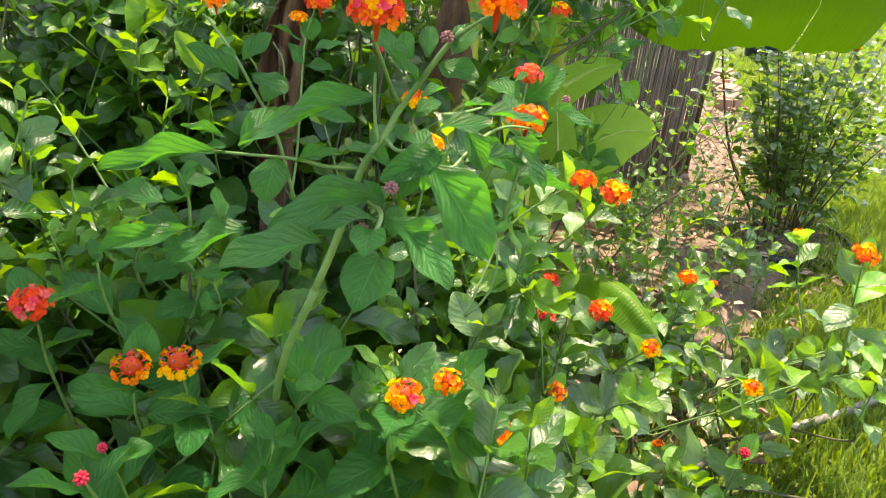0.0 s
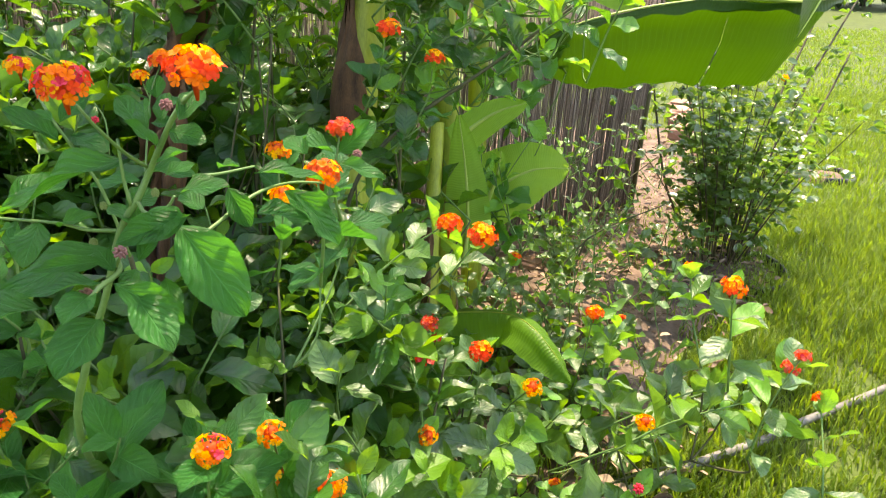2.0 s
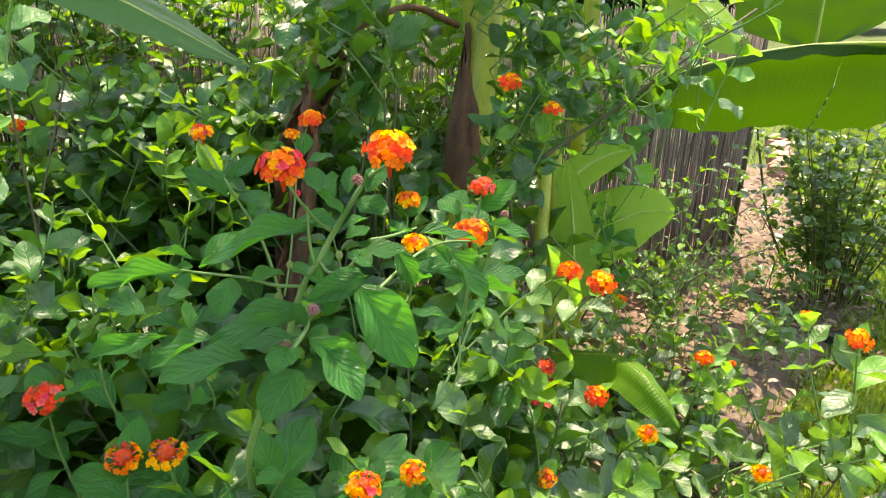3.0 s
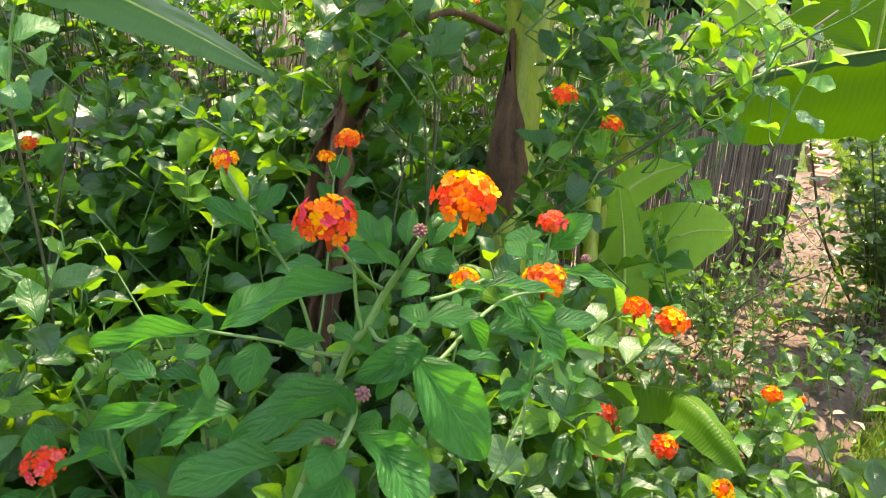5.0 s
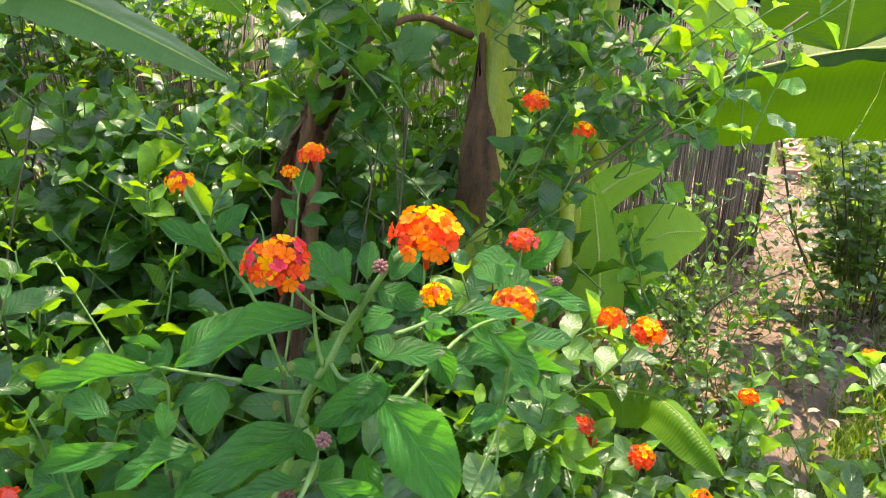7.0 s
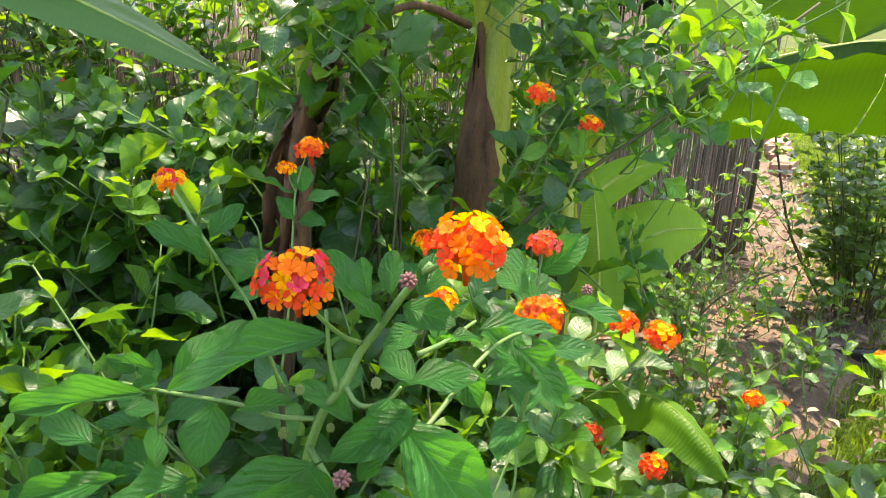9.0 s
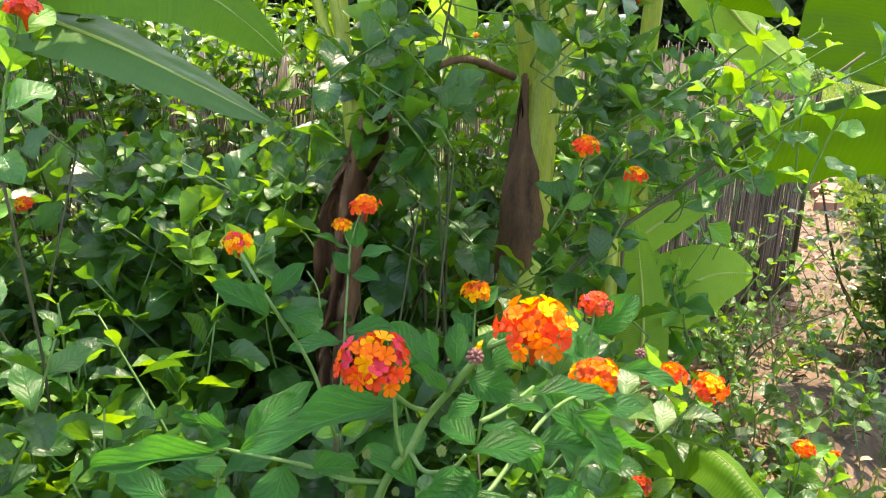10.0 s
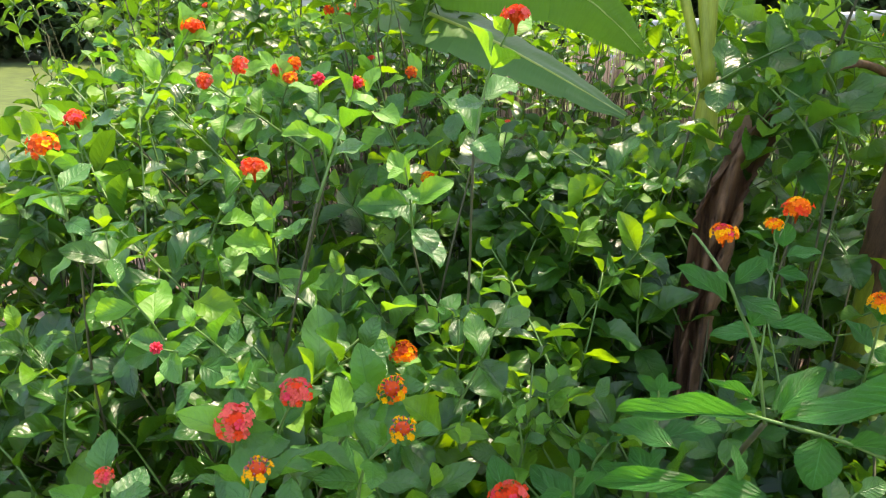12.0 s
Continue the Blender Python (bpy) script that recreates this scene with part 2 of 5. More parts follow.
def leaf_data(rng, stations, sides, teeth, curl, fold, twist=0.0, shape=1.0, stalk=0.06, wave=0.0):
    """A toothed oval blade of length 1 and width 1: vertices, faces and UV. It runs along y and faces z."""
    verts, uvs, faces = [], [], []
    cols = 2 * sides + 1
    phase = rng.uniform(0, 6.28)
    for i in range(stations + 1):
        v = i / stations
        u = max(0.0, (v - stalk) / (1 - stalk))
        half = 1.47 * u ** (0.75 * shape) * (1 - u) ** 0.82 if 0 < u < 1 else 0.0
        half = max(half, 0.012 if v < 0.99 else 0.0)
        if teeth and 0.05 < u < 0.97:
            half *= 1.0 + ((0.6 if i % 2 else -0.4) * (0.075 if stations < 30 else 0.045))
        for j in range(cols):
            s = (j - sides) / sides
            x = s * half
            z = curl * 0.55 * (v - v * v) + fold * abs(s) * half * 1.2 + 0.03 * math.sin(v * 11 + phase) * abs(s)
            z += wave * math.sin(v * 7 + phase + 2 * s) * s * half
            verts.append((x * math.cos(twist * v), v, z + x * math.sin(twist * v)))
            uvs.append((0.5 + 0.5 * s, v))
    for i in range(stations):
        for j in range(cols - 1):
            a = i * cols + j
            faces.append((a, a + 1, a + cols + 1, a + cols))
    return verts, faces, uvs


def tube_data(points, radii, sides=6, cap=True):
    """A round stem through points: vertices and faces."""
    pts = [Vector(p) for p in points]
    verts, faces = [], []
    ref = Vector((0.31, 0.52, 0.79))
    for i, p in enumerate(pts):
        way = (pts[min(i + 1, len(pts) - 1)] - pts[max(i - 1, 0)]).normalized()
        x = way.cross(ref)
        if x.length < 0.1:
            x = way.cross(Vector((1, 0, 0)))
        x.normalize()
        y = way.cross(x)
        for k in range(sides):
            a = 2 * math.pi * k / sides
            verts.append(p + (x * math.cos(a) + y * math.sin(a)) * radii[i])
    for i in range(len(pts) - 1):
        for k in range(sides):
            a, b = i * sides + k, i * sides + (k + 1) % sides
            faces.append((a, b, b + sides, a + sides))
    if cap:
        faces.append(tuple(range(sides))[::-1])
        faces.append(tuple((len(pts) - 1) * sides + k for k in range(sides)))
    return verts, faces


def smooth_line(points, steps):
    """A rounded line through points."""
    pts = [Vector(p) for p in points]
    full = [pts[0] * 2 - pts[1], *pts, pts[-1] * 2 - pts[-2]]
    out = []
    for i in range(1, len(full) - 2):
        a, b, c, d = full[i - 1 : i + 3]
        for k in range(steps):
            t = k / steps
            out.append(0.5 * (2 * b + (c - a) * t + (2 * a - 5 * b + 4 * c - d) * t * t + (3 * b - a - 3 * c + d) * t ** 3))
    return out + [pts[-1]]


class Soup:
    """Many small pieces gathered into one mesh."""

    def __init__(self):
        self.v, self.f, self.u, self.n = [], [], [], 0

    def add(self, verts, faces, uvs=None, m=None):
        arr = np.array([tuple(v) for v in verts], float)
        if m is not None:
            mm = np.array(m)
            arr = arr @ mm[:3, :3].T + mm[:3, 3]
        self.v.append(arr)
        self.u.append(np.asarray(uvs, float) if uvs is not None else np.zeros((len(arr), 2)))
        self.f.extend(tuple(i + self.n for i in f) for f in faces)
        self.n += len(arr)

    def mesh(self, name, material, smooth=True):
        return mesh_of(name, np.concatenate(self.v).tolist(), self.f, material, np.concatenate(self.u), smooth)


# ---- ground, bed and lawn ----
GROUND = -0.027


def ground_sheet(name, nx, ny, x0, x1, y0, y1, z, rough, material, warp=1.0):
    verts, faces = [], []
    for j in range(ny + 1):
        for i in range(nx + 1):
            a, b = 2 * i / nx - 1, 2 * j / ny - 1
            a, b = math.copysign(abs(a) ** warp, a), math.copysign(abs(b) ** warp, b)
            x, y = x0 + (x1 - x0) * (a + 1) / 2, y0 + (y1 - y0) * (b + 1) / 2
            fall = 1.0 / (1.0 + (x * x + y * y) / 60.0)
            h = rough * fall * (noise.noise((x * 1.7, y * 1.7, 0.3)) + 0.5 * noise.noise((x * 6, y * 6, 1.7)))
            verts.append((x, y, z + h))
    for j in range(ny):
        for i in range(nx):
            a = j * (nx + 1) + i
            faces.append((a, a + 1, a + nx + 2, a + nx + 1))
    return new(name, mesh_of(name, verts, faces, material))


tagged(ground_sheet("ground", 90, 90, -400, 400, -400, 400, GROUND - 0.012, 0.012, LAWN, 4.0), "sunlit green lawn soil reaching to the horizon", "lawn", kind="structure")


def bed_edge(y):
    """Right-hand border of the planted bed along the lawn."""
    return 0.16 + 0.36 * y + 0.16 * max(0.0, min(1.0, (y - 1.5) / 0.4)) + 0.035 * math.sin(y * 5.0)


def soil_bed():
    verts, faces = [], []
    nx, ny = 70, 70
    for j in range(ny + 1):
        y = 0.15 + 4.15 * j / ny
        right = bed_edge(y) if y < 2.0 else bed_edge(2.0) + (y - 2.0) * 0.28
        for i in range(nx + 1):
            k = i / nx
            x = -3.2 + (right + 3.2) * k
            edge = min(1.0, (right - x) / 0.12, (x + 3.2) / 0.3 + 0.4 * noise.noise((0.0, y * 3, 4.0)), (y - 0.15) / 0.2 + 0.5 * noise.noise((x * 3, 0.0, 4.0)), (4.3 - y) / 0.3 + 0.5 * noise.noise((x * 3, 1.0, 4.0)))
            z = GROUND - 0.03 + 0.045 * edge + 0.022 * edge * (noise.noise((x * 4, y * 4, 5.0)) + 0.5 * noise.noise((x * 13, y * 13, 2.0)))
            verts.append((x, y, z))
    for j in range(ny):
        for i in range(nx):
            a = j * (nx + 1) + i
            faces.append((a, a + 1, a + nx + 2, a + nx + 1))
    return new("soil_bed", mesh_of("soil_bed", verts, faces, SOIL))


tagged(soil_bed(), "dry reddish garden bed soil along the reed fence", "soil", kind="structure")


def grass():
    rng = random.Random(11)
    verts, faces, uvs = [], [], []

    def blade(x, y, h, w):
        a, lean = rng.uniform(0, 6.283), rng.uniform(0.15, 0.75) * h
        cx, cy = math.cos(a), math.sin(a)
        bx, by = -cy * w / 2, cx * w / 2
        n = len(verts)
        z = GROUND - 0.015
        verts.extend(((x - bx, y - by, z), (x + bx, y + by, z), (x + cx * lean * 0.35 - bx * 0.8, y + cy * lean * 0.35 - by * 0.8, z + h * 0.6),
                      (x + cx * lean * 0.35 + bx * 0.8, y + cy * lean * 0.35 + by * 0.8, z + h * 0.6), (x + cx * lean, y + cy * lean, z + h * 0.95)))
        uvs.extend(((0.3, 0), (0.7, 0), (0.3, 0.6), (0.7, 0.6), (0.5, 1)))
        faces.extend(((n, n + 1, n + 3, n + 2), (n + 2, n + 3, n + 4)))

    def patch(count, x0, x1, y0, y1, h, w):
        for _ in range(count):
            x, y = rng.uniform(x0, x1), rng.uniform(y0, y1)
            if rng.random() > min(1.0, (x1 - x) / (0.3 * (x1 - x0)), (y1 - y) / (0.15 * (y1 - y0)), (y - y0) / (0.15 * (y1 - y0)) + 0.15):
                continue
            right = bed_edge(y) if y < 2.0 else bed_edge(2.0) + (y - 2.0) * 0.28
            thin = x < right + 0.06 * rng.random() - 0.03
            if thin and not (x > right - 0.45 and rng.random() < 0.16):
                continue
            clump = noise.noise((x * 5, y * 5, 0.0))
            if clump < -0.35 and rng.random() < 0.6:
                continue
            blade(x, y, h * rng.uniform(0.5, 1.25) * (1 + 0.35 * clump), w * rng.uniform(0.7, 1.3))

    patch(95000, 0.32, 2.6, 0.4, 2.9, 0.058, 0.0040)
    patch(75000, 0.8, 5.5, 2.0, 6.0, 0.052, 0.0060)
    patch(50000, 0.5, 10.0, 4.5, 14.0, 0.045, 0.010)
    patch(14000, 0.3, 5.0, -2.5, 1.0, 0.05, 0.009)
    patch(12000, 4.0, 11.0, -2.0, 6.0, 0.05, 0.016)
    return mesh_of("grass", verts, faces, GRASS, uvs, False)


tagged(new("grass", grass()), "bright sunlit green lawn grass blades", "grass", kind="stuff")


# ---- reed fence ----
FENCE_LINE = smooth_line([(-2.6, 3.0, 0), (-1.6, 2.75, 0), (-0.8, 2.45, 0), (-0.2, 2.2, 0), (0.10, 2.12, 0), (0.371, 2.217, 0), (0.62, 2.40, 0), (0.885, 2.66, 0)], 24)


def along_fence():
    out, step, rest = [], 0.0017, 0.0
    for a, b in zip(FENCE_LINE, FENCE_LINE[1:]):
        n = (b - a).length
        while rest < n:
            out.append(a.lerp(b, rest / n))
            rest += step
        rest -= n
    return out


def reed_fence():
    rng = random.Random(5)
    body = thing("reed_fence", (0.885, 2.66, GROUND), "weathered brown-grey reed screen fence behind banana plants", "fence")
    templates = []
    for k in range(5):
        pts = [(rng.uniform(-1, 1) * 0.003, rng.uniform(-1, 1) * 0.002, i * 0.27) for i in range(4)]
        v, f = tube_data(pts, [0.0015, 0.0015, 0.0014, 0.0010], 5)
        templates.append((v, f, mesh_of("reed", v, f, REED)))
    spots = along_fence()
    rest = Soup()
    for i, p in enumerate(spots):
        k = rng.randrange(5)
        p = p + Vector((rng.gauss(0, 0.003), rng.gauss(0, 0.003) + 0.006 * (i % 3), GROUND - 0.02 + rng.uniform(-0.01, 0.0)))
        m = Matrix.Translation(p) @ pose(0, 0, 0, rng.gauss(0, 0.8), 2.0 + rng.gauss(0, 1.2), 0) @ Matrix.Diagonal((rng.uniform(0.75, 1.35),) * 2 + (rng.uniform(0.95, 1.06), 1))
        if i >= len(spots) - 290:
            place_part("reed", templates[k][2], body, m)
        else:
            rest.add(templates[k][0], templates[k][1], None, m)
    place_part("reed_stretch", rest.mesh("reed_stretch", REED), body, None, "farther stretch of tied reeds", "stuff")
    for z in (0.18, 0.42, 0.66):
        v, f = tube_data([p + Vector((0.0, -0.004, z + GROUND)) for p in FENCE_LINE[::2]], [0.0011] * len(FENCE_LINE[::2]), 4)
        place_part("tie_wire", mesh_of("tie_wire", v, f, WIRE), body, None, "thin rusty binding wire")
    v, f = tube_data([(0.897, 2.675, GROUND - 0.02), (0.915, 2.678, 0.42), (0.93, 2.68, 0.86)], [0.011, 0.011, 0.01], 7)
    place_part("post", mesh_of("post", v, f, WOODY), body, None, "thin wooden end post")


# ---- lantana ----
LEAF_RNG = random.Random(21)
FINE = [leaf_data(LEAF_RNG, 66, 4, True, c, fo, tw, sh, 0.05, 0.08) for c, fo, tw, sh in
        ((0.12, 0.16, 0.0, 1.0), (0.22, 0.20, 0.08, 0.95), (0.28, 0.14, -0.12, 1.05), (0.10, 0.24, 0.08, 1.0), (0.2, 0.12, -0.1, 0.95), (0.30, 0.18, 0.1, 1.0))]
MID = [leaf_data(LEAF_RNG, 18, 2, True, c, fo, tw, sh, 0.08, 0.08) for c, fo, tw, sh in
       ((0.22, 0.16, 0.0, 1.0), (0.42, 0.24, 0.15, 0.95), (0.55, 0.15, -0.2, 1.05), (0.2, 0.32, 0.1, 1.0), (0.35, 0.10, -0.15, 0.95))]
COARSE = [leaf_data(LEAF_RNG, 8, 1, False, c, fo, 0.0, 1.0, 0.08) for c, fo in ((0.3, 0.2), (0.5, 0.28), (0.2, 0.32), (0.6, 0.15))]
FINE_MESH = [mesh_of("leaf", *d[:2], LEAF_NEAR, d[2]) for d in FINE]
MID_MESH = [mesh_of("leaf", *d[:2], LEAF, d[2]) for d in MID]
SUN_MESH = [mesh_of("leaf", *d[:2], LEAF_SUNLIT, d[2]) for d in MID]
YOUNG_MESH = [mesh_of("leaf", *d[:2], LEAF_YOUNG, d[2]) for d in MID]


def floret_data():
    """One small trumpet flower of radius 1 with five rounded lobes, facing z."""
    verts, faces = [(0, 0, -0.35)], []
    for k in range(5):
        a = 2 * math.pi * k / 5
        n = len(verts)
        for da, r, z in ((-0.60, 0.45, 0.0), (-0.52, 0.85, 0.22), (-0.22, 1.0, 0.20), (0.22, 1.0, 0.20), (0.52, 0.85, 0.22), (0.60, 0.45, 0.0)):
            verts.append((r * math.cos(a + da), r * math.sin(a + da), z))
        faces.append((0, n, n + 5))
        faces.append((n, n + 1, n + 4, n + 5))
        faces.append((n + 1, n + 2, n + 3, n + 4))
    t = len(verts)
    for k in range(5):
        a = 2 * math.pi * k / 5
        verts.append((0.13 * math.cos(a), 0.13 * math.sin(a), -0.2))
        verts.append((0.10 * math.cos(a), 0.10 * math.sin(a), -1.7))
    for k in range(5):
        b, c = t + 2 * k, t + 2 * ((k + 1) % 5)
        faces.append((b, c, c + 1, b + 1))
    return verts, faces


FLORET = floret_data()
FLORET_MESH = {c: mesh_of("floret", *FLORET, PETALS[c], None, True) for c in PETALS}
SHUT = tube_data([(0, 0, -1.2), (0, 0, -0.3), (0, 0, 0.2), (0, 0, 0.5)], [0.12, 0.2, 0.42, 0.15], 5)
SHUT_MESH = {c: mesh_of("floret_bud", *SHUT, PETALS[c], None, True) for c in PETALS}
HEAD_KINDS = {
    # colours from the middle of the head to its rim
    "hot": (["yellow", "yellow", "orange"], ["pink", "yellow", "pink"], ["red", "orange", "red"]),
    "orange": (["yellow", "orange", "yellow"], ["orange", "yellow", "red", "orange"], ["red", "red", "red", "orange"]),
    "ember": (["yellow", "orange"], ["orange", "red", "orange"], ["red", "orange", "red"]),
    "gold": (["brick", "orange"], ["yellow", "orange"], ["orange", "yellow"]),
    "dark": (["brick", "orange"], ["brick", "yellow", "brick"], ["brick", "orange"]),
    "red": (["red", "brick"], ["red", "coral", "pink"], ["coral", "red", "brick"]),
    "coral": (["coral", "red"], ["coral", "coral", "pink"], ["coral", "red", "coral"]),
    "plum": (["plum", "pink"], ["orange", "pink", "yellow"], ["orange", "yellow"]),
    "ring": (["pink", "plum"], ["pink", "plum"], ["yellow", "yellow", "orange"]),
}


def head_layout(kind, rng, count):
    """Florets on a dome of radius 1: colour, shut or open, pose."""
    out = []
    for i in range(count):
        k = (i + 0.5) / count
        polar = math.acos(1 - 1.05 * k)
        turn = i * 2.39996 + rng.uniform(-0.15, 0.15)
        d = Vector((math.sin(polar) * math.cos(turn), math.sin(polar) * math.sin(turn), math.cos(polar) * 0.78))
        ring = 0 if k < 0.16 else 1 if k < 0.5 else 2
        colour = rng.choice(HEAD_KINDS[kind][ring])
        shut = (kind == "ring" and ring < 2) or (kind in ("plum", "gold") and ring == 0)
        x, y, z = frame_axes((-math.sin(turn), math.cos(turn), 0.01), d + Vector((rng.gauss(0, 0.3), rng.gauss(0, 0.3), 0.15)))
        size = (0.26 if not shut else 0.18) * rng.uniform(0.86, 1.12)
        m = Matrix.Translation(d * rng.uniform(0.74, 1.04)) @ (Matrix((x, y, z)).transposed() @ Matrix.Rotation(rng.uniform(0, 6.28), 3, "Z")).to_4x4() @ Matrix.Diagonal((size, size, size, 1))
        out.append((colour, shut, m))
    return out


def head_mesh(kind, seed):
    rng = random.Random(seed)
    names = list(PETALS)
    verts, faces = tube_data([(0, 0, -0.5), (0, 0, 0.0), (0, 0, 0.35), (0, 0, 0.6)], [0.12, 0.55, 0.5, 0.2], 9)
    slots = [names.index("brick")] * len(faces)
    for colour, shut, m in head_layout(kind, rng, 30):
        v, f = SHUT if shut else FLORET
        n = len(verts)
        verts.extend(m @ Vector(p) for p in v)
        faces.extend(tuple(i + n for i in q) for q in f)
        slots.extend([names.index(colour)] * len(f))
    me = mesh_of("flower_head", verts, faces, PETALS[names[0]], None, True)
    for c in names[1:]:
        me.materials.append(PETALS[c])
    me.polygons.foreach_set("material_index", np.array(slots, np.int32))
    return me


HEAD_MESH = {k: [head_mesh(k, 31 + i) for i in range(3)] for k in HEAD_KINDS}


def knob_mesh(name, material, bumps, seed):
    """A knobbly ball of radius 1: closed bud cluster or green seed cone."""
    rng = random.Random(seed)
    soup = Soup()
    for i in range(bumps):
        k = (i + 0.5) / bumps
        polar, turn = math.acos(1 - 1.8 * k), i * 2.39996
        d = Vector((math.sin(polar) * math.cos(turn), math.sin(polar) * math.sin(turn), math.cos(polar)))
        x, y, z = frame_axes((-math.sin(turn), math.cos(turn), 0.01), d)
        m = Matrix.Translation(d * 0.55) @ Matrix((x, y, z)).transposed().to_4x4() @ Matrix.Diagonal((0.42, 0.42, 0.5, 1))
        v, f = tube_data([(0, 0, -0.6), (0, 0, 0.2), (0, 0, 0.7), (0, 0, 0.95)], [0.3, 0.55, 0.42, 0.08], 6)
        soup.add(v, f, None, m)
    return soup.mesh(name, material)


BUD_MESH = knob_mesh("flower_bud", BUD, 26, 3)
PINK_MESH = knob_mesh("flower_bud", PETALS["pink"], 22, 4)
CONE_MESH = knob_mesh("seed_cone", SEED, 34, 5)
CALYX = mesh_of("flower_head", *tube_data([(0, 0, -1.1), (0, 0, -0.45), (0, 0, 0.0), (0, 0, 0.35), (0, 0, 0.6)], [0.06, 0.14, 0.55, 0.48, 0.2], 9), PETALS["brick"])


def hides_stem(x, y, z):
    """Whether a shoot would stand right before the banana trunk or its dry leaf."""
    return (-0.10 < x < 0.11 and 0.9 < y < 1.36 and 0.46 < z < 0.84) or (-0.27 < x < -0.13 and 0.8 < y < 1.12 and 0.42 < z < 0.76)


class Bush:
    def __init__(self, root, label, sunlit_tone=False):
        self.sunlit_tone = sunlit_tone
        self.root = Vector(root)
        self.ob = thing("lantana_bush", root, label, "shrub", "lantana bushes along the bed")
        self.twigs, self.woods, self.mass, self.fresh = Soup(), Soup(), Soup(), Soup()
        self.singles = self.stems = 0
        self.hubs = {}

    def stem(self, points, r0, r1, woody=False):
        pts = smooth_line(points, 4)
        radii = [r0 + (r1 - r0) * i / (len(pts) - 1) for i in range(len(pts))]
        v, f = tube_data(pts, radii, 6 if r0 > 0.002 else 5)
        if self.stems < 220:
            place_part("stem", mesh_of("stem", v, f, WOODY if woody else STEM), self.ob)
            self.stems += 1
        else:
            (self.woods if woody else self.twigs).add(v, f)

    def leaf(self, m, rng, near, young=False):
        if near and self.singles < 300:
            me = rng.choice(FINE_MESH if near == 2 else YOUNG_MESH if young else SUN_MESH if self.sunlit_tone else MID_MESH)
            place_part("leaf", me, self.ob, m)
            self.singles += 1
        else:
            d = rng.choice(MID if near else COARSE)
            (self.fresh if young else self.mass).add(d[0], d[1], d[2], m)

    def head(self, place, radius, kind, up=(0, -0.15, 1), fine=False, rng=None):
        x, y, z = frame_axes((1, 0.2, 0), up)
        if kind in ("bud", "pink", "cone"):
            me = {"bud": BUD_MESH, "pink": PINK_MESH, "cone": CONE_MESH}[kind]
            stretch = 1.35 if kind == "cone" else 1.0
            m = Matrix.Translation(place) @ Matrix((x, z.cross(x), z)).transposed().to_4x4() @ Matrix.Diagonal((radius, radius, radius * stretch, 1))
            label = {"bud": "closed dull pink bud cluster", "pink": "closed pink bud cluster", "cone": "small green seed cone"}[kind]
            place_part("seed_cone" if kind == "cone" else "flower_bud", me, self.ob, m, label)
            return
        rot = Matrix((x, z.cross(x), z)).transposed().to_4x4() @ Matrix.Rotation(rng.uniform(0, 6.28), 4, "Z")
        m = Matrix.Translation(Vector(place) - z * radius * 0.25) @ rot @ Matrix.Diagonal((radius, radius, radius, 1))
        label = {"hot": "yellow, pink and red lantana flower head", "orange": "orange-red lantana flower head with yellow middle", "gold": "orange-yellow lantana flower head",
                 "ember": "red-orange lantana flower head",
                 "dark": "dark brick-orange lantana flower head", "red": "red lantana flower head", "coral": "coral-red lantana flower head", "plum": "lantana flower head with plum middle and orange rim",
                 "ring": "lantana flower head, pink buds ringed by yellow florets"}[kind]
        if not fine:
            place_part("flower_head", rng.choice(HEAD_MESH[kind]), self.ob, m, label)
            return
        head = place_part("flower_head", CALYX, self.ob, m, label)
        for colour, shut, fm in head_layout(kind, rng, 33):
            place_part("floret", (SHUT_MESH if shut else FLORET_MESH)[colour], head, m @ fm)

    def shoot(self, tip, rng, up=None, pairs=5, size=0.06, near=1, head=None, radius=0.0, gap=0.034, young=0.15, fine=False, wide=0.50, base=None):
        """A leafy shoot that ends at tip; its stem bends down to the root."""
        tip = Vector(tip)
        out = tip - self.root
        if up is None:
            up = Vector((out.x * 0.5 + rng.gauss(0, 0.42), out.y * 0.4 + rng.gauss(0, 0.36) - 0.22, 0.85))
        up = Vector(up).normalized()
        length = gap * pairs * 1.1
        low = tip - up * length + Vector((rng.gauss(0, 0.012), rng.gauss(0, 0.012), -0.01))
        mid = tip - up * length * 0.5 + Vector((rng.gauss(0, 0.006), rng.gauss(0, 0.006), 0))
        key = (round(low.x / 0.17), round(low.y / 0.17))
        if base is None and key not in self.hubs:
            hub = Vector((key[0] * 0.17, key[1] * 0.17, 0)).lerp(self.root, 0.3)
            hub.z = self.root.z + (low.z - self.root.z) * 0.45
            self.hubs[key] = hub
            foot = self.root + Vector((rng.gauss(0, 0.03), rng.gauss(0, 0.03), -0.02))
            self.stem([foot, foot.lerp(hub, 0.5) + Vector((0, 0, 0.02)), hub], 0.0030, 0.0020, True)
        hub = Vector(base) if base is not None else self.hubs[key]
        self.stem([low, mid, tip], 0.0019, 0.0010)
        reach = (low - hub).length
        sag = Vector((rng.gauss(0, 0.08), rng.gauss(0, 0.08), rng.uniform(-0.22, -0.08))) * reach
        self.stem([hub, hub.lerp(low, 0.35) + sag * 0.8, hub.lerp(low, 0.7) + sag, low], *((0.0020, 0.0015, True) if base is None else (0.0013, 0.0010, False)))
        turn = rng.uniform(0, 3.14)
        side = up.orthogonal().normalized()
        other = up.cross(side)
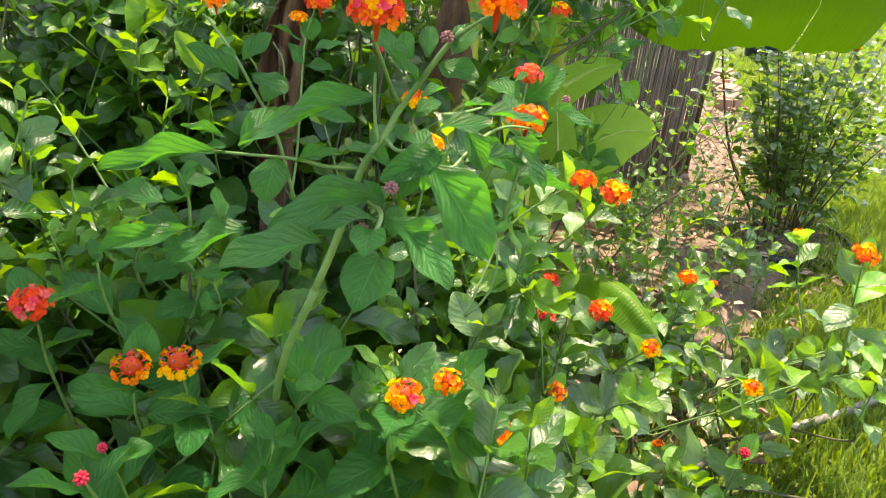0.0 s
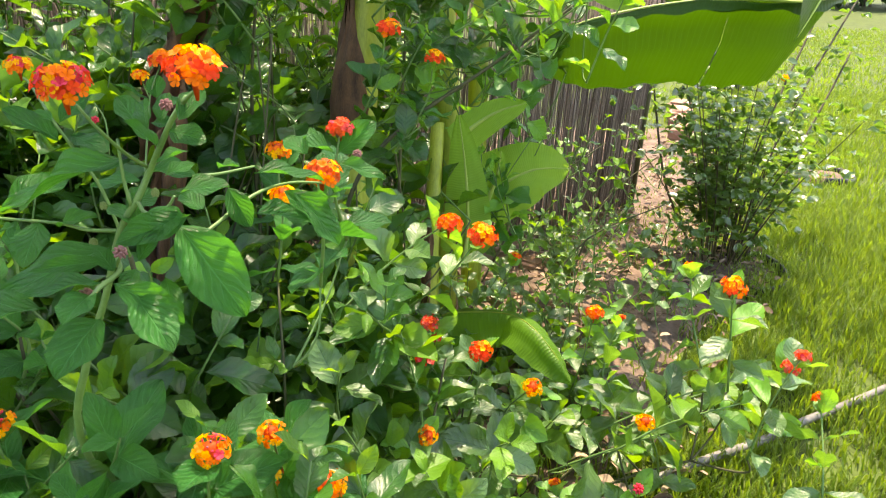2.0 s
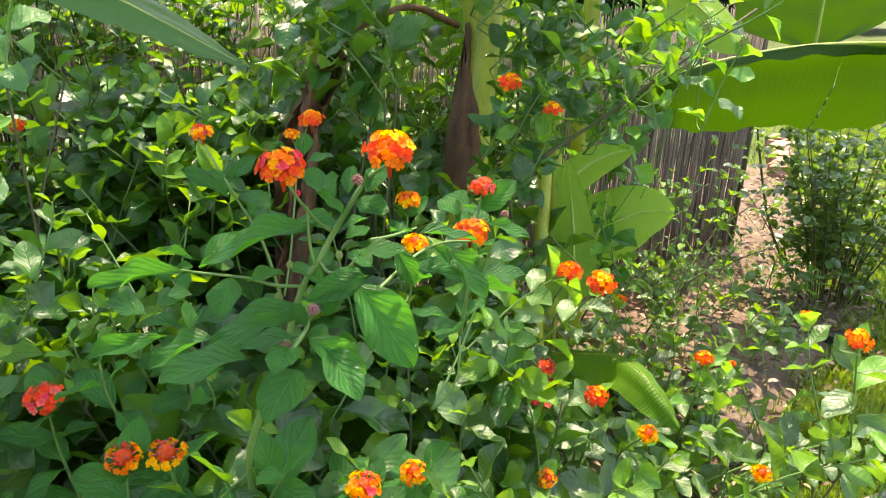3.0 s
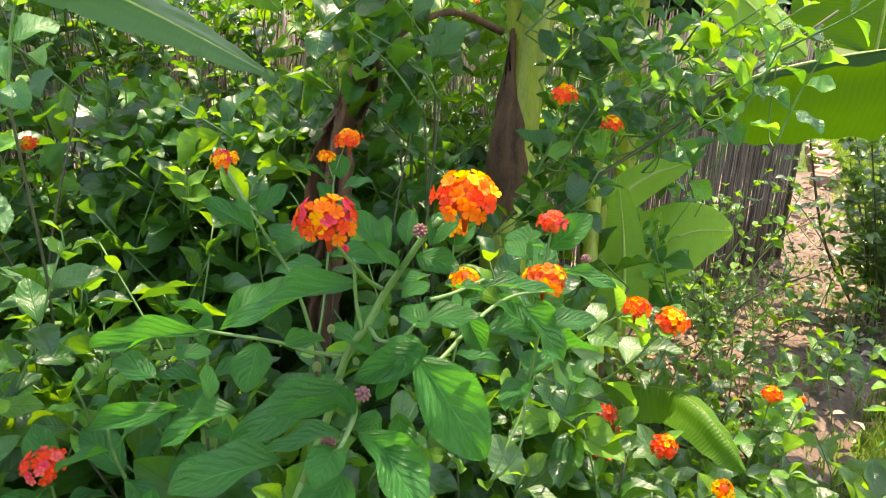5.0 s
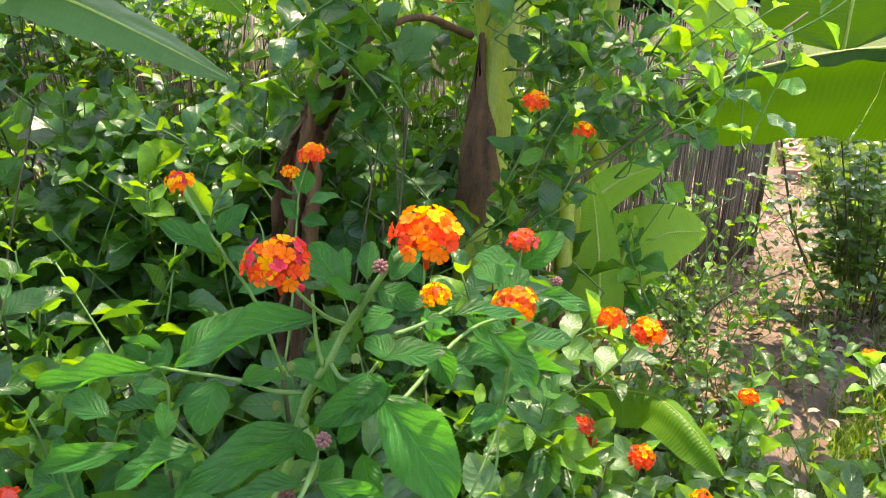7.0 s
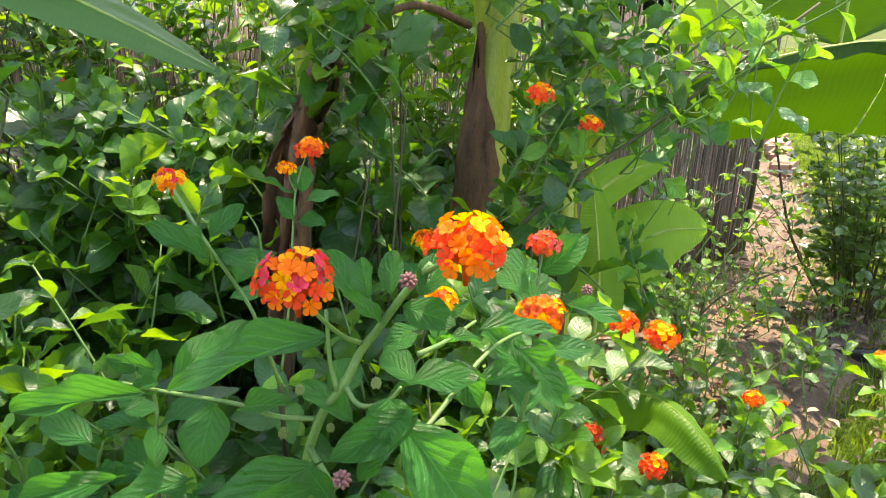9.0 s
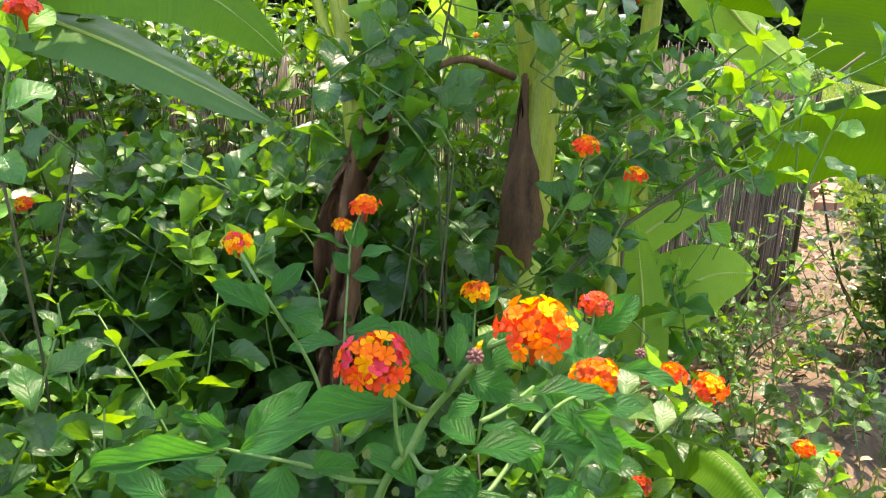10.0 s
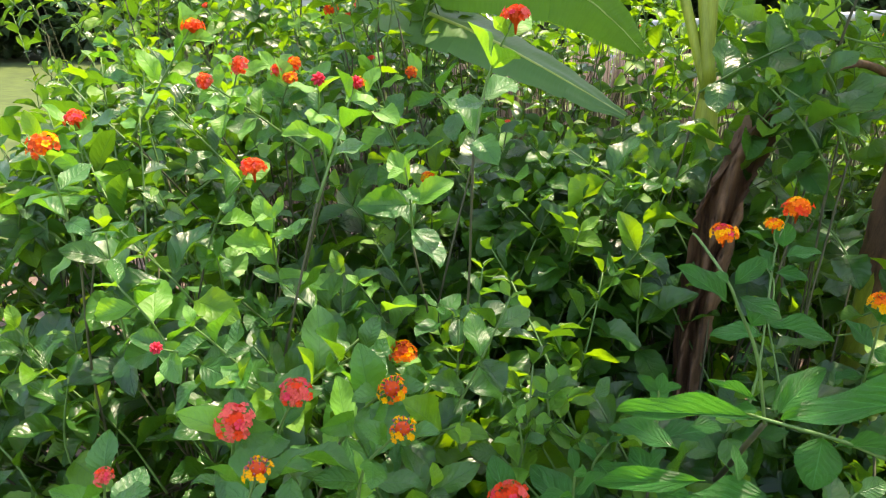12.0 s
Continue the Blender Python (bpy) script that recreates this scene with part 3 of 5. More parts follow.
        for i in range(pairs):
            k = (i + (0.55 if head else 0.05)) / pairs
            s = tip.lerp(mid, min(1, 2 * k)) if k < 0.5 else mid.lerp(low, 2 * k - 1)
            grow = (0.45, 0.75, 1.0, 1.05, 0.95, 0.9)[min(i, 5)] if not head else (0.8, 1.0, 1.05, 1.0, 0.9, 0.9)[min(i, 5)]
            for h in (0, 1):
                if i > 2 and rng.random() < 0.12:
                    continue
                a = turn + i * 1.571 + h * 3.1416 + rng.gauss(0, 0.22)
                ring = side * math.cos(a) + other * math.sin(a)
                rise = (0.75, 0.45, 0.2, 0.0, -0.1, -0.15)[min(i, 5)] + rng.gauss(0, 0.24)
                way = (ring + up * rise).normalized()
                n = size * grow * rng.uniform(0.8, 1.2)
                m = blade_matrix(s, s + way * n, n * wide * rng.uniform(0.85, 1.15), rng.gauss(0, 24), up * 0.6 + Vector((0, -0.10, 0.6)))
                self.leaf(m, rng, near, i < 1 and rng.random() < young * 3 or rng.random() < young)
        if head:
            self.head(tip + up * radius * 0.5, radius, head, up, fine, rng)

    def close(self):
        if self.twigs.n:
            place_part("twig_mass", self.twigs.mesh("twig_mass", STEM), self.ob, None, "thin green square stems", "stuff")
        if self.woods.n:
            place_part("wood_mass", self.woods.mesh("wood_mass", WOODY), self.ob, None, "brown woody stems", "stuff")
        if self.fresh.n:
            place_part("fresh_leaves", self.fresh.mesh("fresh_leaves", LEAF_FRESH_LIT), self.ob, None, "fresh and backlit-toned yellow-green leaves", "stuff")
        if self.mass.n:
            place_part("inner_leaves", self.mass.mesh("inner_leaves", LEAF_SUNLIT_MASS if self.sunlit_tone else LEAF_MASS), self.ob, None, "dense leaves in a darker, shade-toned green", "stuff")
        return self.ob


# ---- places of stems, leaves and flower heads ----
FRONT_STEMS = [
    (0.0026, [(-0.061, 0.495, 0.532), (-0.046, 0.498, 0.571), (-0.032, 0.499, 0.615), (-0.018, 0.497, 0.637), (-0.01, 0.499, 0.653), (0.002, 0.49, 0.672), (0.014, 0.482, 0.691), (0.025, 0.478, 0.705)]),
    (0.0013, [(-0.009, 0.5, 0.657), (-0.013, 0.478, 0.671), (-0.017, 0.454, 0.691), (-0.021, 0.443, 0.705)]),
    (0.0013, [(0.023, 0.477, 0.702), (0.03, 0.471, 0.708), (0.038, 0.467, 0.714)]),
    (0.0015, [(-0.032, 0.5, 0.616), (-0.053, 0.502, 0.615), (-0.077, 0.511, 0.616), (-0.123, 0.526, 0.613), (-0.147, 0.533, 0.613)]),
    (0.0014, [(-0.018, 0.497, 0.637), (-0.009, 0.487, 0.632), (0.004, 0.484, 0.636), (0.011, 0.482, 0.645)]),
]
FRONT_TWIGS = [
    (0.0014, [(-0.021, 0.496, 0.634), (-0.024, 0.496, 0.65), (-0.024, 0.494, 0.676)]),
    (0.0015, [(0.015, 0.488, 0.616), (0.023, 0.5, 0.617), (0.044, 0.537, 0.63), (0.062, 0.57, 0.63), (0.085, 0.6, 0.622)]),
    (0.0014, [(0.017, 0.501, 0.652), (0.028, 0.521, 0.649), (0.042, 0.553, 0.646)]),
    (0.0019, [(-0.036, 0.495, 0.602), (-0.018, 0.461, 0.605), (-0.013, 0.422, 0.611), (-0.019, 0.409, 0.603)]),
    (0.0012, [(-0.015, 0.432, 0.61), (-0.017, 0.426, 0.609)]),
    (0.0013, [(-0.016, 0.452, 0.611), (-0.01, 0.446, 0.62)]),
]
FRONT_LEAVES_UPPER = [
    ((-0.019, 0.497, 0.664), (-0.11, 0.51, 0.622), 0.032, -8),
    ((-0.006, 0.491, 0.678), (-0.028, 0.511, 0.698), 0.019, 10),
    ((-0.002, 0.484, 0.686), (-0.009, 0.503, 0.698), 0.013, -25),
    ((0.007, 0.483, 0.688), (0.006, 0.501, 0.703), 0.013, 0),
    ((0.02, 0.473, 0.692), (0.032, 0.489, 0.707), 0.016, 15),
    ((0.002, 0.49, 0.671), (-0.013, 0.479, 0.69), 0.011, 0),
    ((0.012, 0.48, 0.685), (0.036, 0.471, 0.681), 0.017, 15),
    ((0.019, 0.491, 0.671), (0.004, 0.478, 0.666), 0.010, 20),
    ((0.029, 0.513, 0.655), (0.047, 0.497, 0.66), 0.009, -10),
    ((0.042, 0.552, 0.642), (0.087, 0.573, 0.631), 0.019, -5),
    ((0.064, 0.569, 0.625), (0.095, 0.586, 0.577), 0.030, 10),
    ((0.093, 0.597, 0.639), (0.129, 0.605, 0.624), 0.017, 10),
]
FRONT_LEAVES_MIDDLE = [
    ((0.012, 0.483, 0.647), (0.047, 0.473, 0.654), 0.018, -8),
    ((0.005, 0.485, 0.639), (0.008, 0.465, 0.625), 0.023, 0),
    ((0.02, 0.48, 0.634), (-0.017, 0.457, 0.623), 0.021, -30),
    ((0.01, 0.482, 0.629), (0.05, 0.477, 0.569), 0.041, 12),
    ((-0.012, 0.488, 0.622), (-0.044, 0.517, 0.626), 0.019, 0),
    ((0.032, 0.52, 0.641), (0.045, 0.521, 0.613), 0.019, 20),
    ((0.072, 0.597, 0.645), (0.052, 0.608, 0.653), 0.019, 0),
    ((0.067, 0.609, 0.654), (0.077, 0.603, 0.661), 0.013, 0),
    ((-0.027, 0.5, 0.631), (-0.016, 0.523, 0.635), 0.019, 30),
    ((0.0, 0.499, 0.653), (0.015, 0.512, 0.657), 0.012, 10),
    ((0.012, 0.531, 0.621), (-0.009, 0.551, 0.625), 0.019, 0),
    ((0.043, 0.543, 0.616), (0.077, 0.563, 0.604), 0.023, 0),
]
FRONT_LEAVES_LEFT = [
    ((-0.087, 0.51, 0.617), (-0.09, 0.487, 0.594), 0.028, 0),
    ((-0.122, 0.517, 0.617), (-0.212, 0.531, 0.593), 0.018, -15),
    ((-0.113, 0.519, 0.621), (-0.093, 0.547, 0.639), 0.020, 25),
    ((-0.123, 0.529, 0.622), (-0.156, 0.537, 0.626), 0.007, 0),
    ((-0.123, 0.527, 0.617), (-0.138, 0.525, 0.615), 0.010, 0),
    ((-0.076, 0.51, 0.614), (-0.043, 0.497, 0.625), 0.016, 0),
    ((-0.117, 0.536, 0.613), (-0.087, 0.568, 0.635), 0.018, 0),
    ((-0.149, 0.526, 0.559), (-0.225, 0.531, 0.533), 0.019, -20),
    ((-0.109, 0.521, 0.564), (-0.163, 0.516, 0.533), 0.029, 15),
    ((-0.129, 0.52, 0.567), (-0.136, 0.536, 0.585), 0.016, 40),
    ((-0.171, 0.538, 0.57), (-0.214, 0.556, 0.574), 0.021, 0),
    ((-0.166, 0.562, 0.578), (-0.145, 0.564, 0.578), 0.015, 0),
]
FRONT_LEAVES_LOWER = [
    ((-0.021, 0.461, 0.62), (-0.075, 0.432, 0.597), 0.030, -10),
    ((-0.019, 0.449, 0.616), (-0.052, 0.426, 0.618), 0.011, -35),
    ((-0.014, 0.428, 0.612), (-0.048, 0.408, 0.609), 0.019, 10),
    ((-0.013, 0.443, 0.611), (-0.024, 0.447, 0.626), 0.011, 0),
    ((-0.005, 0.455, 0.613), (0.005, 0.466, 0.629), 0.011, 30),
    ((-0.005, 0.454, 0.61), (-0.007, 0.438, 0.596), 0.014, 0),
    ((-0.009, 0.428, 0.612), (0.025, 0.437, 0.583), 0.023, 20),
    ((0.001, 0.48, 0.594), (0.008, 0.471, 0.565), 0.018, 0),
    ((-0.017, 0.421, 0.608), (-0.018, 0.389, 0.605), 0.021, 0),
    ((0.0, 0.432, 0.604), (0.026, 0.414, 0.577), 0.028, -10),
    ((-0.04, 0.416, 0.602), (-0.092, 0.397, 0.591), 0.030, 10),
    ((-0.012, 0.418, 0.596), (-0.021, 0.38, 0.579), 0.031, 0),
]
FRONT_HEADS = [
    ((-0.016, 0.42, 0.721), 0.0139, "hot"),
    ((0.042, 0.44, 0.728), 0.0153, "orange"),
    ((-0.019, 0.927, 0.571), 0.0160, "gold"),
    ((0.079, 0.61, 0.629), 0.0152, "dark"),
    ((0.085, 0.682, 0.649), 0.0118, "red"),
    ((0.003, 0.833, 0.544), 0.0160, "gold"),
]
FRONT_BUDS = [
    ((0.017, 0.466, 0.702), 0.0039, "bud"),
    ((-0.009, 0.444, 0.623), 0.0042, "bud"),
    ((-0.023, 0.427, 0.604), 0.0044, "bud"),
    ((0.107, 0.609, 0.643), 0.0037, "bud"),
    ((0.0, 0.481, 0.647), 0.0025, "cone"),
    ((-0.04, 0.499, 0.632), 0.0024, "cone"),
    ((-0.05, 0.5, 0.607), 0.0028, "cone"),
    ((-0.025, 0.494, 0.615), 0.0021, "cone"),
    ((-0.018, 0.455, 0.695), 0.0023, "pink"),
]
MIDDLE_STEMS = [
    (0.0023, [(-0.118, 0.71, 0.514), (-0.131, 0.7, 0.581), (-0.15, 0.692, 0.625), (-0.16, 0.688, 0.647), (-0.187, 0.714, 0.671), (-0.194, 0.716, 0.677)]),
    (0.0018, [(-0.134, 0.765, 0.496), (-0.129, 0.778, 0.537), (-0.129, 0.812, 0.605), (-0.128, 0.83, 0.645), (-0.12, 0.846, 0.675)]),
    (0.0012, [(-0.128, 0.829, 0.642), (-0.132, 0.828, 0.653), (-0.132, 0.821, 0.665)]),
    (0.0012, [(-0.125, 0.709, 0.608), (-0.125, 0.711, 0.641), (-0.134, 0.714, 0.657)]),
]
MIDDLE_LEAVES = [
    ((-0.157, 0.692, 0.627), (-0.201, 0.686, 0.654), 0.022, 0),
    ((-0.155, 0.688, 0.644), (-0.133, 0.707, 0.665), 0.018, 20),
    ((-0.15, 0.695, 0.632), (-0.116, 0.684, 0.622), 0.018, 0),
    ((-0.139, 0.689, 0.61), (-0.122, 0.706, 0.629), 0.027, 0),
    ((-0.158, 0.687, 0.645), (-0.17, 0.679, 0.655), 0.012, 0),
    ((-0.128, 0.828, 0.64), (-0.162, 0.816, 0.659), 0.014, 20),
    ((-0.122, 0.83, 0.642), (-0.124, 0.842, 0.665), 0.021, 0),
    ((-0.12, 0.827, 0.634), (-0.088, 0.828, 0.641), 0.023, -10),
    ((-0.128, 0.817, 0.62), (-0.143, 0.822, 0.641), 0.021, 20),
    ((-0.127, 0.822, 0.619), (-0.097, 0.808, 0.618), 0.019, 0),
    ((-0.128, 0.792, 0.577), (-0.07, 0.776, 0.574), 0.026, 0),
    ((-0.129, 0.788, 0.567), (-0.176, 0.772, 0.562), 0.026, 0),
]
MIDDLE_HEADS = [
    ((-0.114, 0.837, 0.683), 0.0170, "orange"),
    ((-0.133, 0.821, 0.668), 0.0106, "gold"),
    ((-0.164, 0.656, 0.697), 0.0129, "plum"),
]
RIGHT_HEADS = [
    ((0.301, 0.907, 0.268), 0.0140, "gold"),
    ((0.234, 0.922, 0.313), 0.0161, "ember"),
    ((0.168, 0.931, 0.346), 0.0130, "red"),
    ((0.174, 0.924, 0.325), 0.0085, "red"),
    ((0.162, 0.898, 0.315), 0.0140, "red"),
    ((0.18, 0.913, 0.492), 0.0168, "ember"),
    ((0.224, 0.915, 0.477), 0.0181, "ember"),
    ((0.456, 1.243, 0.218), 0.0171, "ember"),
    ((0.51, 1.26, 0.199), 0.0095, "ember"),
    ((0.545, 0.906, 0.418), 0.0162, "ember"),
    ((0.565, 1.112, 0.361), 0.0104, "gold"),
    ((0.685, 0.994, 0.258), 0.0138, "red"),
    ((0.671, 0.943, 0.302), 0.0123, "red"),
    ((0.709, 0.938, 0.239), 0.0128, "ember"),
    ((0.482, 0.968, 0.177), 0.0155, "gold"),
    ((0.166, 0.797, 0.266), 0.0120, "gold"),
    ((0.354, 0.942, 0.086), 0.0096, "dark"),
    ((0.466, 0.915, 0.099), 0.0083, "pink"),
    ((0.326, 1.387, 0.264), 0.0130, "ember"),
]
LOW_HEADS = [
    ((-0.001, 0.542, 0.425), 0.0148, "plum"),
    ((0.033, 0.595, 0.404), 0.0124, "gold"),
    ((0.024, 0.592, 0.367), 0.0165, "dark"),
    ((0.08, 0.595, 0.353), 0.0168, "gold"),
    ((-0.217, 0.554, 0.429), 0.0155, "ring"),
    ((-0.183, 0.564, 0.429), 0.0162, "ring"),
    ((-0.309, 0.591, 0.461), 0.0174, "red"),
    ((-0.215, 0.488, 0.399), 0.0041, "pink"),
    ((-0.215, 0.456, 0.399), 0.0057, "pink"),
]
UPPER_HEADS = [
    ((0.162, 1.104, 0.665), 0.0147, "orange"),
    ((0.098, 1.09, 0.703), 0.0169, "orange"),
    ((0.372, 1.134, 0.777), 0.0076, "cone"),
    ((0.438, 1.184, 0.755), 0.0080, "cone"),
    ((0.219, 1.628, 0.893), 0.0144, "red"),
    ((0.16, 1.497, 0.84), 0.0124, "dark"),
]
FRONT_TIPS = [
    ((-0.325, 0.737, 0.485), 0.046, 0.5),
    ((-0.203, 0.63, 0.493), 0.050, 0.0),
    ((-0.242, 0.659, 0.49), 0.040, 0.0),
    ((-0.332, 0.673, 0.482), 0.046, 0.8),
    ((-0.255, 0.597, 0.495), 0.056, 0.0),
    ((-0.178, 0.645, 0.458), 0.050, 0.1),
    ((-0.201, 0.646, 0.557), 0.046, 0.1),
]
LEFT_TIPS = [
    ((-0.661, 0.737, 0.634), 0.062, 0.8),
    ((-0.519, 0.796, 0.695), 0.062, 0.5),
    ((-0.52, 0.762, 0.465), 0.062, 0.2),
    ((-0.596, 0.814, 0.537), 0.062, 0.6),
    ((-0.734, 0.57, 0.594), 0.062, 0.1),
    ((-0.737, 0.719, 0.581), 0.062, 0.1),
    ((-0.506, 0.854, 0.508), 0.062, 0.1),
    ((-0.643, 0.577, 0.563), 0.062, 0.1),
]
LEFT_HEADS_NEAR = [
    ((-0.47, 0.439, 0.574), 0.0148, "coral"),
    ((-0.451, 0.484, 0.58), 0.0130, "coral"),
    ((-0.434, 0.415, 0.556), 0.0108, "ring"),
    ((-0.403, 0.548, 0.566), 0.0125, "ring"),
    ((-0.373, 0.512, 0.553), 0.0112, "ring"),
    ((-0.47, 0.686, 0.528), 0.0152, "dark"),
    ((-0.39, 0.786, 0.861), 0.0150, "red"),
    ((-0.803, 0.562, 0.738), 0.0163, "dark"),
    ((-0.718, 0.769, 0.689), 0.0163, "red"),
    ((-0.918, 0.692, 0.746), 0.0136, "red"),
    ((-0.623, 0.785, 0.792), 0.0083, "pink"),
    ((-0.586, 0.801, 0.787), 0.0089, "pink"),
    ((-0.653, 0.539, 0.555), 0.0065, "pink"),
    ((-0.592, 0.416, 0.505), 0.0081, "coral"),
    ((-0.758, 0.911, 0.784), 0.0107, "dark"),
    ((-0.607, 0.986, 0.791), 0.0092, "dark"),
]
LEFT_HEADS_FAR = [
    ((-0.758, 0.808, 0.806), 0.0125, "red"),
    ((-0.783, 0.78, 0.788), 0.0115, "red"),
    ((-0.784, 0.92, 0.794), 0.0100, "red"),
    ((-0.766, 0.936, 0.801), 0.0115, "ember"),
    ((-0.865, 1.044, 0.76), 0.0105, "dark"),
    ((-0.642, 0.903, 0.781), 0.0090, "dark"),
    ((-0.784, 1.173, 0.798), 0.0070, "red"),
    ((-1.014, 1.407, 0.885), 0.0165, "ember"),
    ((-0.973, 1.411, 0.865), 0.0165, "red"),
    ((-1.061, 1.593, 0.901), 0.0165, "red"),
    ((-1.038, 1.608, 0.927), 0.0145, "ember"),
    ((-1.084, 1.694, 1.004), 0.0160, "orange"),
    ((-0.979, 1.643, 0.968), 0.0090, "red"),
    ((-1.255, 1.574, 0.93), 0.0160, "ember"),
    ((-1.462, 1.366, 1.085), 0.0150, "red"),
    ((-1.306, 1.649, 1.099), 0.0140, "red"),
    ((-1.288, 1.662, 1.105), 0.0110, "red"),
    ((-1.201, 1.846, 1.113), 0.0120, "red"),
    ((-0.801, 1.515, 0.872), 0.0110, "red"),
    ((-1.06, 2.053, 1.018), 0.0120, "ember"),
    ((-0.973, 2.203, 1.046), 0.0120, "orange"),
    ((-0.955, 2.211, 1.029), 0.0110, "ember"),
    ((-0.906, 2.232, 1.025), 0.0120, "ember"),
    ((-0.831, 0.809, 0.852), 0.0140, "orange"),
    ((-1.457, 1.529, 0.898), 0.0090, "red"),
    ((-0.622, 1.059, 0.63), 0.0120, "orange"),
    ((-0.542, 1.182, 0.702), 0.0065, "red"),
]


def front_bush():
    rng = random.Random(101)
    bush = Bush((-0.12, 0.80, GROUND), "leafy lantana with large toothed leaves and orange-red flower heads")
    for r, line in FRONT_STEMS + FRONT_TWIGS:
        bush.stem(line, r, r * 0.62)
    bush.stem([bush.root, (-0.13, 0.66, 0.25), (-0.095, 0.53, 0.44), FRONT_STEMS[0][1][0]], 0.0034, 0.0027)
    for _ in range(3):
        bush.shoot((rng.uniform(-0.20, 0.04), rng.uniform(0.50, 0.60), rng.uniform(0.34, 0.45)), rng, None, 4, 0.076, 2)
    for rows in (FRONT_LEAVES_UPPER, FRONT_LEAVES_MIDDLE, FRONT_LEAVES_LEFT, FRONT_LEAVES_LOWER):
        for base, tip, width, roll in rows:
            bush.leaf(blade_matrix(base, tip, width * 0.88, roll), rng, 2)
    for place, radius, kind in FRONT_HEADS[:2]:
        bush.head(place, radius, kind, (0.05, -0.35, 1), True, rng)
    for place, radius, kind in FRONT_HEADS[2:]:
        bush.shoot(Vector(place) - Vector((0, 0, radius * 0.5)), rng, (0.1, -0.2, 1), 3, 0.05, 2, kind, radius, 0.03, fine=True, base=(0.045, 0.64, 0.44) if place[0] > 0.05 else None)
    for place, radius, kind in FRONT_BUDS:
        bush.head(place, radius, kind, (0.1, -0.2, 1), False, rng)
    for place, size, young in FRONT_TIPS:
        bush.shoot(place, rng, (rng.gauss(0, 0.2), -0.35, 0.9), 3, size, 2 if young < 0.3 else 1, None, 0.0, 0.026, young=young)
    for place, radius, kind in LOW_HEADS:
        bush.shoot(Vector(place) - Vector((0, 0, radius * 0.5)), rng, (0.0, -0.35, 1), 4, 0.06, 2, kind, radius, 0.03, fine=kind != "pink")
    for _ in range(130):
        x = rng.uniform(-0.60, 0.12)
        y = rng.uniform(0.52, 0.98)
        bush.shoot((x, y, 0.10 + 0.34 * rng.random() + 0.25 * (y - 0.55)), rng, None, 6, 0.076, 1)
    for _ in range(45):
        bush.shoot((rng.uniform(-0.16, 0.15), rng.uniform(0.78, 1.10), rng.uniform(0.16, 0.44)), rng, None, 4, 0.072, 1, young=0.2)
    return bush.close()


def middle_bush():
    rng = random.Random(102)
    bush = Bush((-0.30, 1.25, GROUND), "shaded lantana bush with dark green leaves under banana plants")
    for r, line in MIDDLE_STEMS:
        bush.stem(line, r * 0.75, r * 0.5)
    bush.stem([bush.root, (-0.18, 0.9, 0.3), MIDDLE_STEMS[0][1][0]], 0.004, 0.0026, True)
    for base, tip, width, roll in MIDDLE_LEAVES:
        bush.leaf(blade_matrix(base, tip, width, roll), rng, 2)
    for place, radius, kind in MIDDLE_HEADS:
        bush.head(place, radius * 0.82, kind, (0, -0.25, 1), True, rng)
    for _ in range(330):
        x, y = rng.uniform(-1.0, 0.12), rng.uniform(0.95, 1.95)
        top = 0.62 - 0.10 * abs(x + 0.3) + 0.07 * noise.noise((x * 3, y * 3, 0))
        z = top - 0.40 * rng.random() ** 1.5
        if not hides_stem(x, y, z):
            bush.shoot((x, y, z), rng, None, 5, 0.076, 1 if y < 1.4 else 0)
    for _ in range(92):
        x, y = rng.uniform(-0.54, -0.11), rng.uniform(1.04, 1.28)
        z = rng.uniform(0.44, 0.90 if x > -0.16 else 0.70)
        if not hides_stem(x, y, z):
            bush.shoot((x, y, z), rng, (rng.gauss(0, 0.5), -0.4, 0.6), 4, 0.070, 1, gap=0.03, wide=0.62, young=0.05)
    for _ in range(34):
        x, y = rng.uniform(-0.20, 0.16), rng.uniform(1.05, 1.25)
        if -0.12 < x < 0.07:
            continue
        z = rng.uniform(0.55, 0.78)
        if not hides_stem(x, y, z):
            bush.shoot((x, y, z), rng, (rng.gauss(0, 0.5), -0.3, 0.6), 4, 0.066, 1, gap=0.03)
    climb = smooth_line([(0.10, 1.28, GROUND), (0.11, 1.30, 0.5), (0.115, 1.33, 0.75), (0.10, 1.34, 0.95)], 5)
    bush.stem(climb[::2], 0.0034, 0.0018, True)
    climb_left = smooth_line([(-0.10, 1.22, GROUND), (-0.12, 1.22, 0.5), (-0.10, 1.23, 0.75), (-0.06, 1.25, 0.95)], 5)
    bush.stem(climb_left[::2], 0.0034, 0.0018, True)
    for i in range(38):
        x, y, z = rng.uniform(-0.15, 0.20), rng.uniform(1.16, 1.28), rng.uniform(0.78, 1.02) if i < 22 else rng.uniform(0.68, 0.84)
        if not hides_stem(x, y, z):
            bush.shoot((x, y, z), rng, (rng.gauss(0, 0.5), -0.4, 0.5), 3, 0.064 if i < 22 else 0.074, 1, gap=0.03, young=0.06, base=min(climb if x > 0.04 else climb_left, key=lambda p: abs(p.z - z + 0.10)))
    for _ in range(34):
        x, y = rng.uniform(-0.80, -0.33), rng.uniform(1.42, 1.62)
        bush.shoot((x, y, rng.uniform(0.46, 0.67)), rng, (rng.gauss(0, 0.4), -0.3, 0.7), 4, 0.062, 0, gap=0.03)
    return bush.close()


